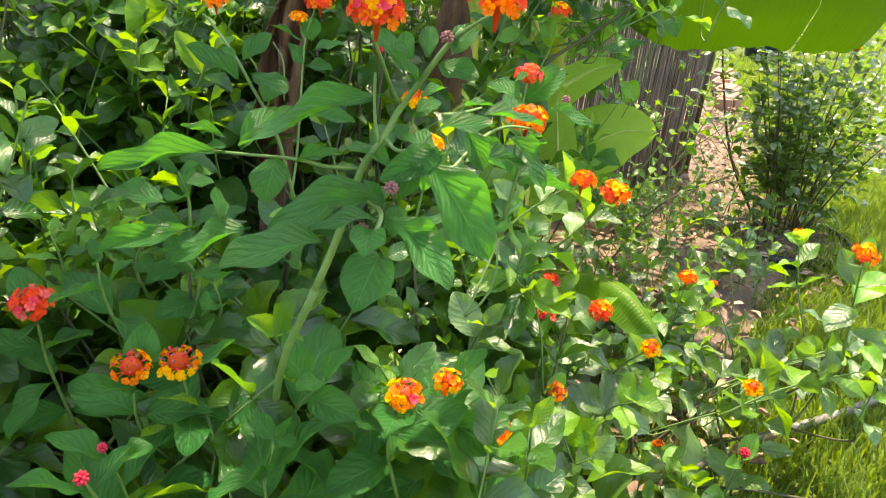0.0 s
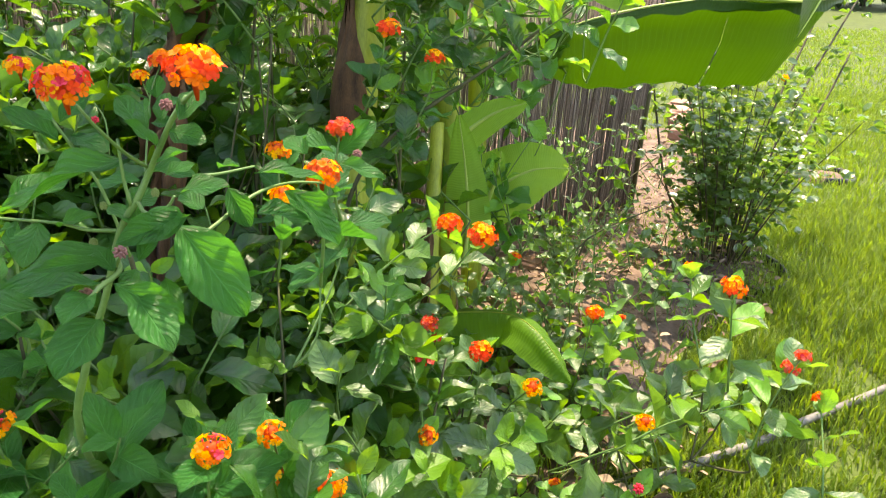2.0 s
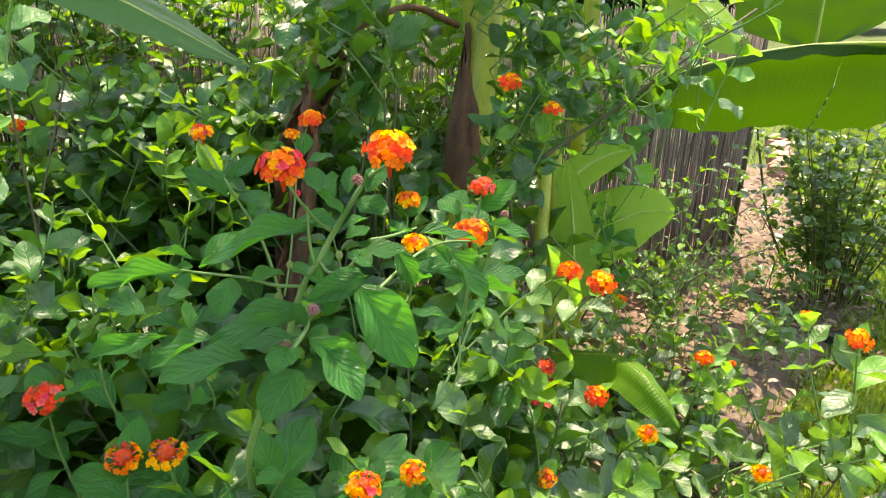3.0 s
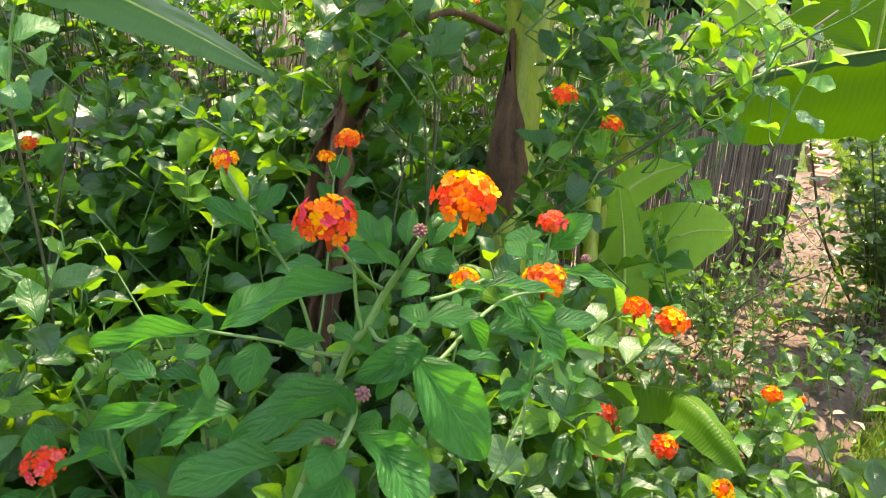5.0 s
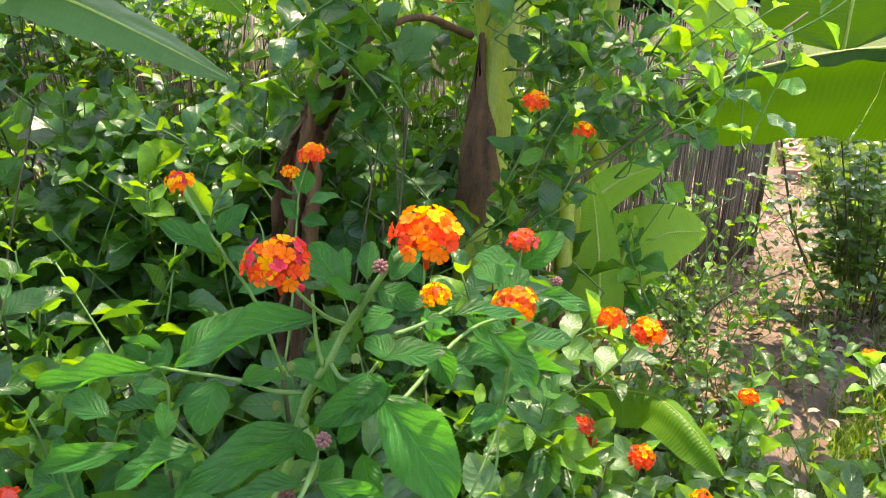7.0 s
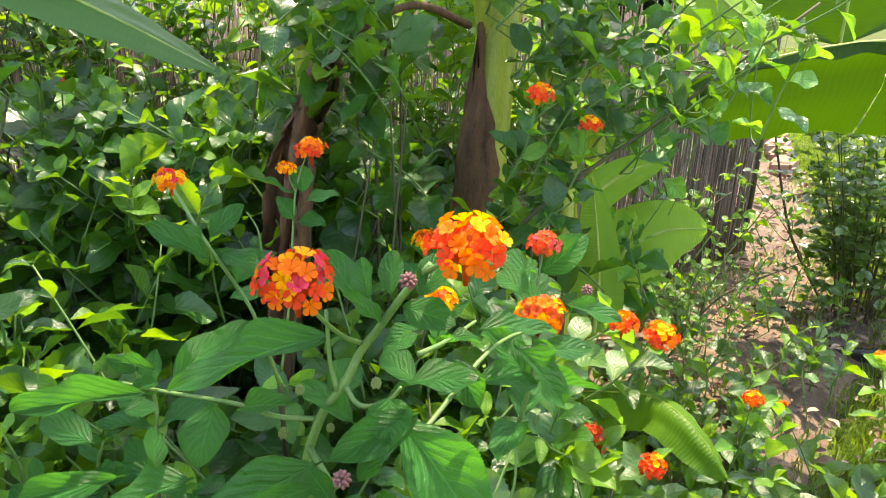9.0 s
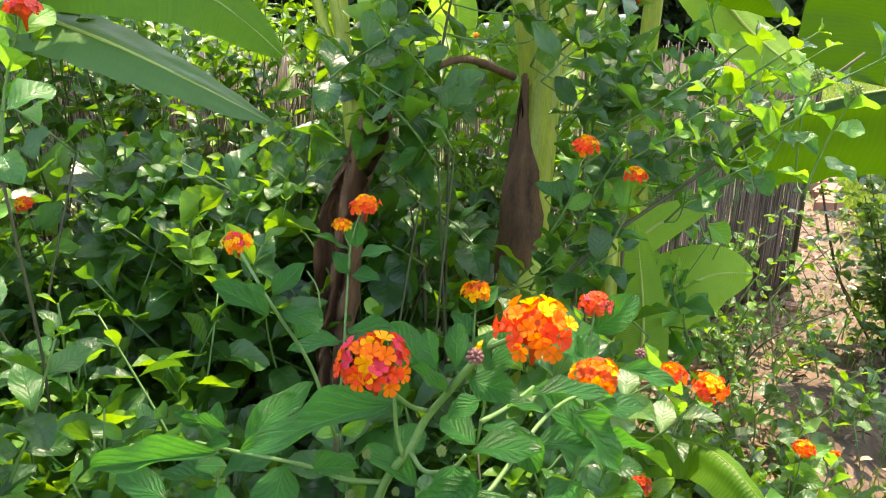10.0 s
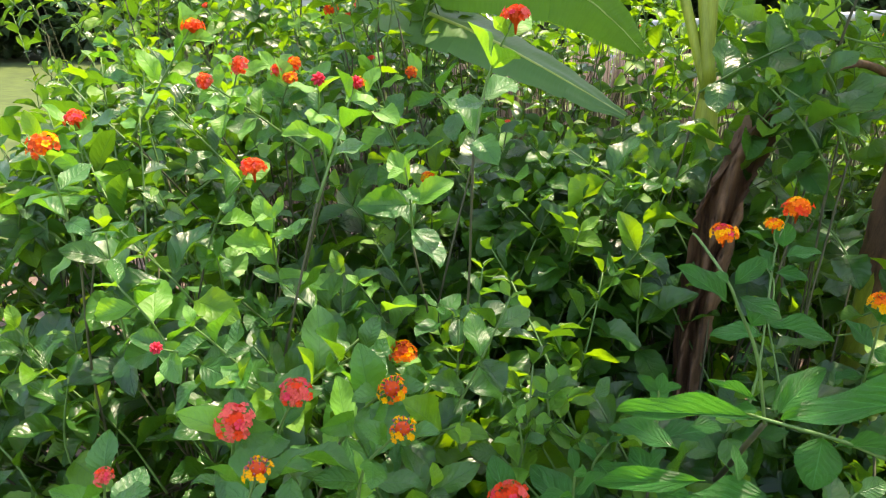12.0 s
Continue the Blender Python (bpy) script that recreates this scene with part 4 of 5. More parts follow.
def left_bush():
    rng = random.Random(103)
    bush = Bush((-0.85, 0.95, GROUND), "sunlit lantana bush with red and orange flower heads")
    for place, size, young in LEFT_TIPS:
        bush.shoot(place, rng, (rng.gauss(0, 0.3), -0.5, 0.75), 4, size, 1, None, 0.0, 0.028, young=young)
    for place, radius, kind in LEFT_HEADS_NEAR:
        bush.shoot(Vector(place) - Vector((0, 0, radius * 0.5)), rng, None, 4, 0.052, 1, kind, radius, 0.03, young=0.3 if place[1] > 0.6 else 0.06, fine=kind in ("red", "coral", "ring") and radius > 0.012)
    for _ in range(300):
        x, y = rng.uniform(-1.5, -0.36), rng.uniform(0.60, 1.5)
        top = 0.60 + 0.20 * min(1, max(0, (y - 0.58) / 0.3)) * min(1, max(0.05, (-0.60 - x) / 0.25)) + 0.10 * noise.noise((x * 2.5, y * 2.5, 3))
        bush.shoot((x, y, top - 0.42 * rng.random() ** 1.8), rng, None, 6, rng.choice((0.052, 0.064, 0.084)), 1 if rng.random() < 0.5 else 0, young=0.08)
    for _ in range(210):
        x, y = rng.uniform(-1.3, -0.30), rng.uniform(0.50, 1.20)
        bush.shoot((x, y, rng.uniform(0.10, 0.52)), rng, None, 5, 0.070, 1 if y < 0.8 else 0)
    return bush.close()


def far_left_bush():
    rng = random.Random(104)
    bush = Bush((-1.25, 1.95, GROUND), "tall sunlit lantana bush full of small orange flower heads")
    for place, radius, kind in LEFT_HEADS_FAR:
        bush.shoot(Vector(place) - Vector((0, 0, radius * 0.5)), rng, None, 5, 0.052, 1, kind, radius, 0.03, young=0.35)
    for _ in range(280):
        x, y = rng.uniform(-2.3, -0.75), rng.uniform(1.45, 2.4)
        if x > -1.1 and y < 1.85:
            continue
        top = 1.04 + 0.18 * noise.noise((x * 2.5, y * 2.5, 6)) - 0.55 * max(0, x + 1.15)
        bush.shoot((x, y, top - 0.4 * rng.random() ** 1.7), rng, None, 5, 0.066, 0, young=0.25)
    for _ in range(55):
        x, y = rng.uniform(-1.15, -0.38), rng.uniform(1.88, 2.02)
        bush.shoot((x, y, rng.uniform(0.42, 0.80)), rng, (rng.gauss(0, 0.3), -0.3, 0.8), 4, 0.064, 0, young=0.12)
    for i in range(34):
        # tall sunlit shoots that stand up over the rest
        x, y, z = (rng.uniform(-1.02, -0.72), rng.uniform(1.15, 1.45), rng.uniform(0.90, 1.08)) if i < 16 else (rng.uniform(-0.74, -0.42), rng.uniform(1.92, 2.08), rng.uniform(0.88, 1.06))
        head = rng.choice(["orange", "gold", "red"]) if i % 5 == 0 else None
        bush.shoot((x, y, z), rng, (rng.gauss(0, 0.2), rng.gauss(0, 0.2), 1), 5, 0.058, 0, head, 0.013, young=0.6)
    return bush.close()


def right_bush():
    rng = random.Random(105)
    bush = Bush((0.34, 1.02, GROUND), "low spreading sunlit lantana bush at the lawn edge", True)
    for place, radius, kind in RIGHT_HEADS:
        bush.shoot(Vector(place) - Vector((0, 0, radius * 0.5)), rng, None, 5, 0.056, 1, kind, radius, 0.03, fine=radius > 0.016)
    for _ in range(170):
        x, y = rng.uniform(0.02, 0.56), rng.uniform(0.66, 1.55)
        if x > 0.24 + 0.25 * y or x < 0.02 + 0.14 * (y - 0.6):
            continue
        top = 0.30 + 0.10 * noise.noise((x * 4, y * 4, 9)) + 0.12 * max(0, 0.25 - x)
        if 0.12 * y < x < 0.40 * y and y < 1.4:
            # the low banana leaf stays in view over these shoots
            top = min(top, 0.66 - 0.50 * y)
        if y > 1.15:
            top = min(top, 0.15)
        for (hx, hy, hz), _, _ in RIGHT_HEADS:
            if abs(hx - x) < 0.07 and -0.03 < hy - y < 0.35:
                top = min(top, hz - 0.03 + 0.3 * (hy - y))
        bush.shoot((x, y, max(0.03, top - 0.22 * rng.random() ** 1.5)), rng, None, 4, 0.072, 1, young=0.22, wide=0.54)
    for _ in range(150):
        x, y = rng.uniform(0.16, 0.98), rng.uniform(1.30, 2.15)
        if (x < 0.48 and y < 1.44) or x > bed_edge(y) - 0.05:
            continue
        foot = (x + rng.gauss(0, 0.02), y + rng.gauss(0, 0.02), GROUND - 0.01)
        bush.shoot((x, y, rng.uniform(0.02, 0.17)), rng, (rng.gauss(0, 0.4), -0.1, 0.9), 3, 0.050, 1, gap=0.028, young=0.15, base=foot)
    for foot, tip, n in (((0.30, 1.90, GROUND), (0.62, 1.98, 0.36), 9), ((0.42, 1.75, GROUND), (0.74, 1.80, 0.25), 7), ((0.55, 1.95, GROUND), (0.80, 2.10, 0.30), 7)):
        # thin sprays in front of the reeds
        line = smooth_line([foot, Vector(foot).lerp(Vector(tip), 0.5) + Vector((-0.03, 0, 0.05)), tip], 6)
        bush.stem(line[::2], 0.0032, 0.0014, True)
        for k in range(n):
            p = line[3 + k * (len(line) - 4) // n]
            bush.shoot(p + Vector((rng.gauss(0, 0.03), rng.gauss(0, 0.03), 0.03)), rng, (rng.gauss(0.2, 0.4), -0.2, 0.8), 2, 0.042, 1, gap=0.03, young=0.1, base=p)
    for tip in ((0.60, 1.02, 0.21), (0.66, 1.10, 0.16), (0.58, 0.90, 0.25), (0.52, 0.98, 0.15), (0.70, 1.16, 0.13)):
        # arching sprays over the lawn edge
        bush.shoot(tip, rng, (0.8, -0.15, 0.45), 5, 0.072, 1, gap=0.036, young=0.3, base=(0.45, 1.05, 0.06))
    return bush.close()


def upper_bush():
    rng = random.Random(106)
    bush = Bush((0.10, 1.30, GROUND), "lanky lantana stems reaching up between banana plants")
    arm = smooth_line([(0.07, 1.20, GROUND), (0.03, 1.13, 0.35), (0.08, 1.12, 0.52), (0.24, 1.17, 0.64), (0.47, 1.25, 0.80)], 6)
    bush.stem(arm[::3], 0.0042, 0.002, True)
    for place, radius, kind in UPPER_HEADS:
        bush.shoot(Vector(place) - Vector((0, 0, radius * 0.5)), rng, (0.3, -0.2, 0.8), 4, 0.05, 1, kind, radius, 0.03, young=0.3, base=min(arm, key=lambda p: (p - Vector(place) + Vector((0, 0, 0.1))).length))
    # Mostly yellow-green here, standing in for sun shining through from behind.
    for _ in range(90):
        x, y = rng.uniform(-0.62, 0.10), rng.uniform(1.50, 1.85)
        bush.shoot((x, y, rng.uniform(0.35, 0.90 if x > -0.28 else 0.66)), rng, (rng.gauss(0, 0.4), -0.2, 0.7), 5, 0.066, 0, young=0.85, base=(0.6 * x - 0.10, y + 0.05, 0.20))
    for _ in range(22):
        bush.shoot((rng.uniform(0.10, 0.36), rng.uniform(1.45, 1.68), rng.uniform(0.40, 0.90)), rng, (rng.gauss(0, 0.4), -0.2, 0.7), 5, 0.062, 1, young=0.4, base=(0.24 + rng.gauss(0, 0.03), 1.62, 0.28))
    for _ in range(20):
        k = rng.random()
        x, y = 0.05 + 0.40 * k + rng.gauss(0, 0.04), 1.12 + 0.12 * k + rng.gauss(0, 0.05)
        bush.shoot((x, y, 0.57 + 0.26 * k + rng.gauss(0, 0.05)), rng, (0.6, -0.3, 0.5), 4, 0.050, 1, gap=0.032, young=0.45, base=arm[12 + int(11 * k)])
    # Same backlit yellow-green for the shoots nearest the fence.
    for _ in range(46):
        bush.shoot((rng.uniform(-0.50, 0.12), rng.uniform(1.70, 1.90), rng.uniform(0.55, 0.88)), rng, (rng.gauss(0, 0.4), -0.2, 0.7), 4, 0.06, 0, young=0.8, base=(-0.20 + rng.gauss(0, 0.1), 1.85, 0.30))
    for _ in range(12):
        bush.shoot((rng.uniform(0.42, 0.66), rng.uniform(1.58, 1.9), rng.uniform(0.2, 0.46)), rng, (rng.gauss(0.1, 0.3), -0.2, 0.8), 4, 0.032, 1, gap=0.035, young=0.8, base=(rng.uniform(0.45, 0.62), 1.85, GROUND))
    return bush.close()


def back_bush():
    rng = random.Random(107)
    bush = Bush((-0.75, 3.1, GROUND), "sunlit yellow-green lantana hedge beyond the reed fence")
    for i in range(260):
        x, y = rng.uniform(-2.6, 0.25), rng.uniform(2.75, 3.6)
        top = 0.90 + 0.14 * noise.noise((x * 2.2, y * 2.2, 12)) - 0.25 * max(0, x + 0.3)
        head = rng.choice(["orange", "gold", "orange"]) if rng.random() < 0.10 else None
        bush.shoot((x, y, top - 0.35 * rng.random() ** 1.8), rng, None, 5, 0.07, 1 if rng.random() < 0.25 else 0, head, 0.016, young=0.6)
    return bush.close()


front_bush()
middle_bush()
back_bush()
left_bush()
far_left_bush()
right_bush()
upper_bush()


# ---- banana plants ----
def banana_blade(parent, line, width, up, droop, pale=False, split=(), seed=0, label="", halves=(1.0, 1.0), taper=0.7, rib=0.0055):
    """A banana leaf: a rib along line and two drooping halves, each cut where the wind split it."""
    pts = smooth_line(line, 8)
    n = len(pts) - 1
    up = Vector(up)
    radii = [rib * (1 - 0.85 * i / n) for i in range(n + 1)]
    v, f = tube_data(pts, radii, 6)
    holder = place_part("banana_leaf", mesh_of("banana_leaf", v, f, BANANA_RIB if rib > 0.003 else BANANA_STEM), parent, None, label)
    for sign in (-1, 1):
        verts, uvs, faces = [], [], []
        cols = 9
        cuts = [c for s, c in split if s == sign]
        for i, p in enumerate(pts):
            k = i / n
            way = (pts[min(i + 1, n)] - pts[max(i - 1, 0)]).normalized()
            side = way.cross(up).normalized() * sign
            face = side.cross(way) * sign
            w = width * halves[0 if sign < 0 else 1] * (min(1, k / 0.08) ** 0.6) * max(0.02, (1 - k ** (2.2 / taper))) ** 0.6
            for j in range(cols):
                s = j / (cols - 1)
                a = (droop[0] if sign < 0 else droop[1]) * min(1.0, 0.25 + s * 1.5)
                q = p + side * w * s * math.cos(a) - face * (w * s * math.sin(a)) + way * w * 0.12 * s
                q += face * width * 5 * (0.003 * math.sin(k * 60 + sign) * s + 0.012 * noise.noise((k * 6, s * 2, seed + sign)))
                verts.append(q)
                uvs.append((0.5 + 0.5 * s * sign, k))
        torn = {max(1, min(n - 1, round(c * n))) for c in cuts}
        low = list(range((n + 1) * cols))
        for i in torn:
            way = (pts[i + 1] - pts[i - 1]).normalized()
            for j in range(3, cols):
                s = (j - 2) / (cols - 3)
                low[i * cols + j] = len(verts)
                verts.append(verts[i * cols + j] + way * (width * 0.012 * s) + up * (0.006 * s))
                uvs.append(uvs[i * cols + j])
        for i in range(n):
            for j in range(cols - 1):
                a = i * cols + j
                faces.append((low[a], low[a + 1], a + cols + 1, a + cols))
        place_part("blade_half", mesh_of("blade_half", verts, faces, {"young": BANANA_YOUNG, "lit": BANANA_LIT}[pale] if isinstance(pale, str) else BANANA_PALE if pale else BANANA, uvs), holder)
    return holder


def pseudostem(parent, line, r0, r1, seed, dry=False):
    """A stem of wrapped sheaths; dry brown sheath rags cling to one side."""
    rng = random.Random(seed)
    pts = smooth_line(line, 6)
    n = len(pts) - 1
    v, f = tube_data(pts, [r0 + (r1 - r0) * i / n for i in range(n + 1)], 14)
    stem = place_part("pseudostem", mesh_of("pseudostem", v, f, BANANA_STEM), parent)
    for k in range(3):
        verts, faces, uvs = [], [], []
        a0, span = rng.uniform(0, 6.28), rng.uniform(1.4, 2.2)
        for i in range(n + 1):
            c = pts[i]
            r = (r0 + (r1 - r0) * i / n) * 1.005 + 0.0008
            for j in range(7):
                a = a0 + 0.5 * i / n + span * (j / 6 - 0.5) * (1 - 0.5 * i / n)
                verts.append(c + Vector((math.cos(a) * r, math.sin(a) * r, 0)))
        for i in range(n):
            for j in range(6):
                q = i * 7 + j
                faces.append((q, q + 1, q + 8, q + 7))
        place_part("sheath", mesh_of("sheath", verts, faces, BANANA_STEM), stem)
    if dry:
        verts, faces = [], []
        m0, m1 = int(n * dry[0]), int(n * dry[1])
        for i in range(m0, m1 + 1):
            r = (r0 + (r1 - r0) * i / n) * 1.06 + 0.005
            for j in range(9):
                end = min(1.0, 0.25 + 1.6 * (m1 - i) / max(1, m1 - m0))
                a = dry[2] + 2.3 * end * (j / 8 - 0.5) * (0.75 + 0.35 * math.sin(i * 0.55 + seed)) + 0.10 * rng.uniform(-1, 1)
                rr = r + 0.0045 * rng.uniform(-1, 1)
                verts.append(pts[i] + Vector((math.cos(a) * rr, math.sin(a) * rr, rng.uniform(-0.05, 0.01) if i == m0 else 0)))
        for i in range(m1 - m0):
            for j in range(8):
                q = i * 9 + j
                faces.append((q, q + 1, q + 10, q + 9))
        place_part("dry_sheath", mesh_of("dry_sheath", verts, faces, DRY), stem, None, "dry brown papery sheath")
    return stem


def dry_leaf(parent, line, width, seed):
    """A collapsed brown leaf hanging down, crumpled lengthwise."""
    rng = random.Random(seed)
    pts = smooth_line(line, 7)
    verts, faces = [], []
    n, cols = len(pts) - 1, 11
    for i, p in enumerate(pts):
        k = i / n
        w = width * (0.35 + 0.65 * math.sin(math.pi * min(1, 0.15 + k * 0.8))) * rng.uniform(0.85, 1.1)
        for j in range(cols):
            s = 2 * j / (cols - 1) - 1
            crease = 0.030 * math.sin(s * 7 + k * 5 + seed) + 0.012 * rng.uniform(-1, 1)
            verts.append(p + Vector((s * w * 0.5, crease, 0.02 * math.sin(s * 4 + k * 9))))
    for i in range(n):
        for j in range(cols - 1):
            a = i * cols + j
            faces.append((a, a + 1, a + cols + 1, a + cols))
    place_part("dry_leaf", mesh_of("dry_leaf", verts, faces, DRY), parent, None, "collapsed dry brown banana leaf")


def banana_main():
    t = thing("banana_plant", (0.0, 1.25, GROUND), "banana plant with thick yellow-green stem and dry brown sheath", "banana plant", "banana plants")
    pseudostem(t, [(0.0, 1.22, GROUND - 0.02), (0.02, 1.295, 0.39), (0.03, 1.33, 0.53), (0.048, 1.384, 0.743), (0.064, 1.44, 1.008), (0.085, 1.5, 1.5)], 0.042, 0.026, 1, (0.36, 0.66, -2.3))
    # Overhead leaves, out of view: added to shade the shoots below, split for dapples.
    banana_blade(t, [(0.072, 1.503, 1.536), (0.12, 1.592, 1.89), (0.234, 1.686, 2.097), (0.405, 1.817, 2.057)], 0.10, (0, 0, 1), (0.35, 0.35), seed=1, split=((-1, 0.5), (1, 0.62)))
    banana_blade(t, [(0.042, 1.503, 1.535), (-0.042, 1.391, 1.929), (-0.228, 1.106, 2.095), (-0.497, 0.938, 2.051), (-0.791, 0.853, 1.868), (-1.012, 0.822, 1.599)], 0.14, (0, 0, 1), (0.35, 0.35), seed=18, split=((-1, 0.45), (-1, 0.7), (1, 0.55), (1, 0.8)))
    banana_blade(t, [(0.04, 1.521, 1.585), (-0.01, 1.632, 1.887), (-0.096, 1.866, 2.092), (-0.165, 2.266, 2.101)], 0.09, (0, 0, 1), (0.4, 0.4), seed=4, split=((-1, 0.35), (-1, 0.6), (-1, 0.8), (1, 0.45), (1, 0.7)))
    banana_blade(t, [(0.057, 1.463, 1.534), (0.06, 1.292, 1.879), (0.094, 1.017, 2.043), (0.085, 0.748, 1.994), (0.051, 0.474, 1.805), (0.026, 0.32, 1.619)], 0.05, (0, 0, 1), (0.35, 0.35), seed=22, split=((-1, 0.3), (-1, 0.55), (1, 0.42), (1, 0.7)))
    for line, r in (([(0.038, 1.379, 0.73), (0.025, 1.369, 0.839), (0.01, 1.381, 0.929), (-0.013, 1.396, 1.039), (-0.048, 1.422, 1.229)], 0.019),
                    ([(0.056, 1.407, 0.732), (0.09, 1.434, 0.834), (0.118, 1.466, 0.921), (0.175, 1.504, 1.029), (0.264, 1.563, 1.184)], 0.016)):
        v, f = tube_data(smooth_line(line, 5), [r * (1 - 0.012 * i) for i in range(21)], 9)
        place_part("leaf_stalk", mesh_of("leaf_stalk", v, f, BANANA_STEM), t)
    banana_blade(t, [(0.20, 1.55, 1.02), (0.27, 1.66, 1.03), (0.36, 1.75, 1.01), (0.46, 1.80, 0.95), (0.55, 1.82, 0.86)], 0.13, (0.0, 0.1, 1), (0.75, 0.75), False, seed=23, split=((1, 0.4), (-1, 0.55), (1, 0.75)), label="sunlit yellow-green banana leaf")
    # Its sunlit tone is painted in by the brighter young-leaf colour.
    banana_blade(t, [(0.015, 1.445, 1.132), (-0.014, 1.895, 1.124), (-0.072, 1.967, 1.074), (-0.131, 1.958, 1.027), (-0.179, 1.94, 0.98)], 0.10, (0.0, -0.8, 0.5), (0.3, 0.3), "young", seed=24, label="sunlit green banana leaf behind the stem")
    v, f = tube_data(smooth_line([(0.007, 1.346, 0.768), (-0.064, 1.255, 0.798), (-0.133, 1.186, 0.764), (-0.179, 1.151, 0.706)], 5), [0.0065 - 0.0002 * i for i in range(16)], 7)
    place_part("dry_stalk", mesh_of("dry_stalk", v, f, DRY), t, None, "dry brown leaf stalk")
    dry_leaf(t, [(-0.167, 1.157, 0.727), (-0.191, 1.134, 0.675), (-0.204, 1.11, 0.614), (-0.211, 1.092, 0.543), (-0.223, 1.066, 0.442), (-0.22, 1.019, 0.34)], 0.06, 3)


def banana_left():
    t = thing("banana_plant", (-0.26, 1.46, GROUND), "slender young banana plant with pale leaf stalks", "banana plant", "banana plants")
    pseudostem(t, [(-0.24, 1.44, GROUND - 0.02), (-0.26, 1.46, 0.45), (-0.28, 1.48, 0.75)], 0.030, 0.018, 5)
    for line, r in (([(-0.272, 1.439, 0.746), (-0.298, 1.458, 0.915), (-0.328, 1.481, 1.064), (-0.367, 1.503, 1.211)], 0.012),
                    ([(-0.276, 1.445, 0.727), (-0.283, 1.454, 0.921), (-0.29, 1.468, 1.096), (-0.29, 1.493, 1.232)], 0.010),
                    ([(-0.272, 1.44, 0.727), (-0.331, 1.454, 0.905), (-0.369, 1.48, 1.016)], 0.009)):
        v, f = tube_data(smooth_line(line, 5), [r] * (5 * (len(line) - 1) + 1), 8)
        place_part("leaf_stalk", mesh_of("leaf_stalk", v, f, BANANA_STEM), t)
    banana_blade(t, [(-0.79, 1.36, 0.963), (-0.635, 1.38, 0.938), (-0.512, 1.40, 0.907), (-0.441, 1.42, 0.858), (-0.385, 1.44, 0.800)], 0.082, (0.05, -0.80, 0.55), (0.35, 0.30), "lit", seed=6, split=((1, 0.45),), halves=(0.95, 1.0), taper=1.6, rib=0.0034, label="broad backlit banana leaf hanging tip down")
    banana_blade(t, [(-0.82, 1.34, 0.985), (-0.66, 1.355, 0.980), (-0.53, 1.375, 0.962), (-0.43, 1.395, 0.925)], 0.036, (0.05, -0.3, 1), (0.9, 0.5), seed=28, taper=1.2, rib=0.0018, label="curled dark upper margin of a banana leaf")
    banana_blade(t, [(-0.277, 1.476, 1.135), (-0.266, 1.662, 1.083), (-0.272, 1.743, 0.988), (-0.284, 1.745, 0.91), (-0.305, 1.738, 0.831)], 0.055, (0.2, -0.9, 0.2), (0.25, 0.25), True, seed=25, label="pale grey-green young banana leaf")
    banana_blade(t, [(-0.205, 1.645, 1.026), (-0.123, 1.727, 0.896), (-0.136, 1.738, 0.837), (-0.163, 1.73, 0.778), (-0.195, 1.712, 0.728)], 0.05, (0.3, -0.9, 0.2), (0.25, 0.25), "young", seed=26)
    # Two more unseen leaves, put above the left bush to keep sun off it.
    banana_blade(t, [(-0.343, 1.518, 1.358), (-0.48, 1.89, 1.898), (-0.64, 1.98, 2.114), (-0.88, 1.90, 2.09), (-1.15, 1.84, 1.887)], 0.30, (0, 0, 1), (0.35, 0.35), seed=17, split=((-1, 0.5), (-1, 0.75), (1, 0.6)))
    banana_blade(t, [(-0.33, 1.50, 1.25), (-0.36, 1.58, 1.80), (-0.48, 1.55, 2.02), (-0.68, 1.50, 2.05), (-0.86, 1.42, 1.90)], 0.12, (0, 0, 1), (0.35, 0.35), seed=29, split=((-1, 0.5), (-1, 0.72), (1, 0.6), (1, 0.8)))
    banana_blade(t, [(-0.95, 1.42, 0.93), (-0.80, 1.40, 0.875), (-0.66, 1.385, 0.825), (-0.533, 1.38, 0.767), (-0.40, 1.385, 0.697)], 0.085, (0.25, -0.45, 0.75), (0.2, 0.2), True, seed=7, taper=1.5, split=((1, 0.4), (1, 0.62), (1, 0.8)), label="grey-green banana leaf tip hanging down")


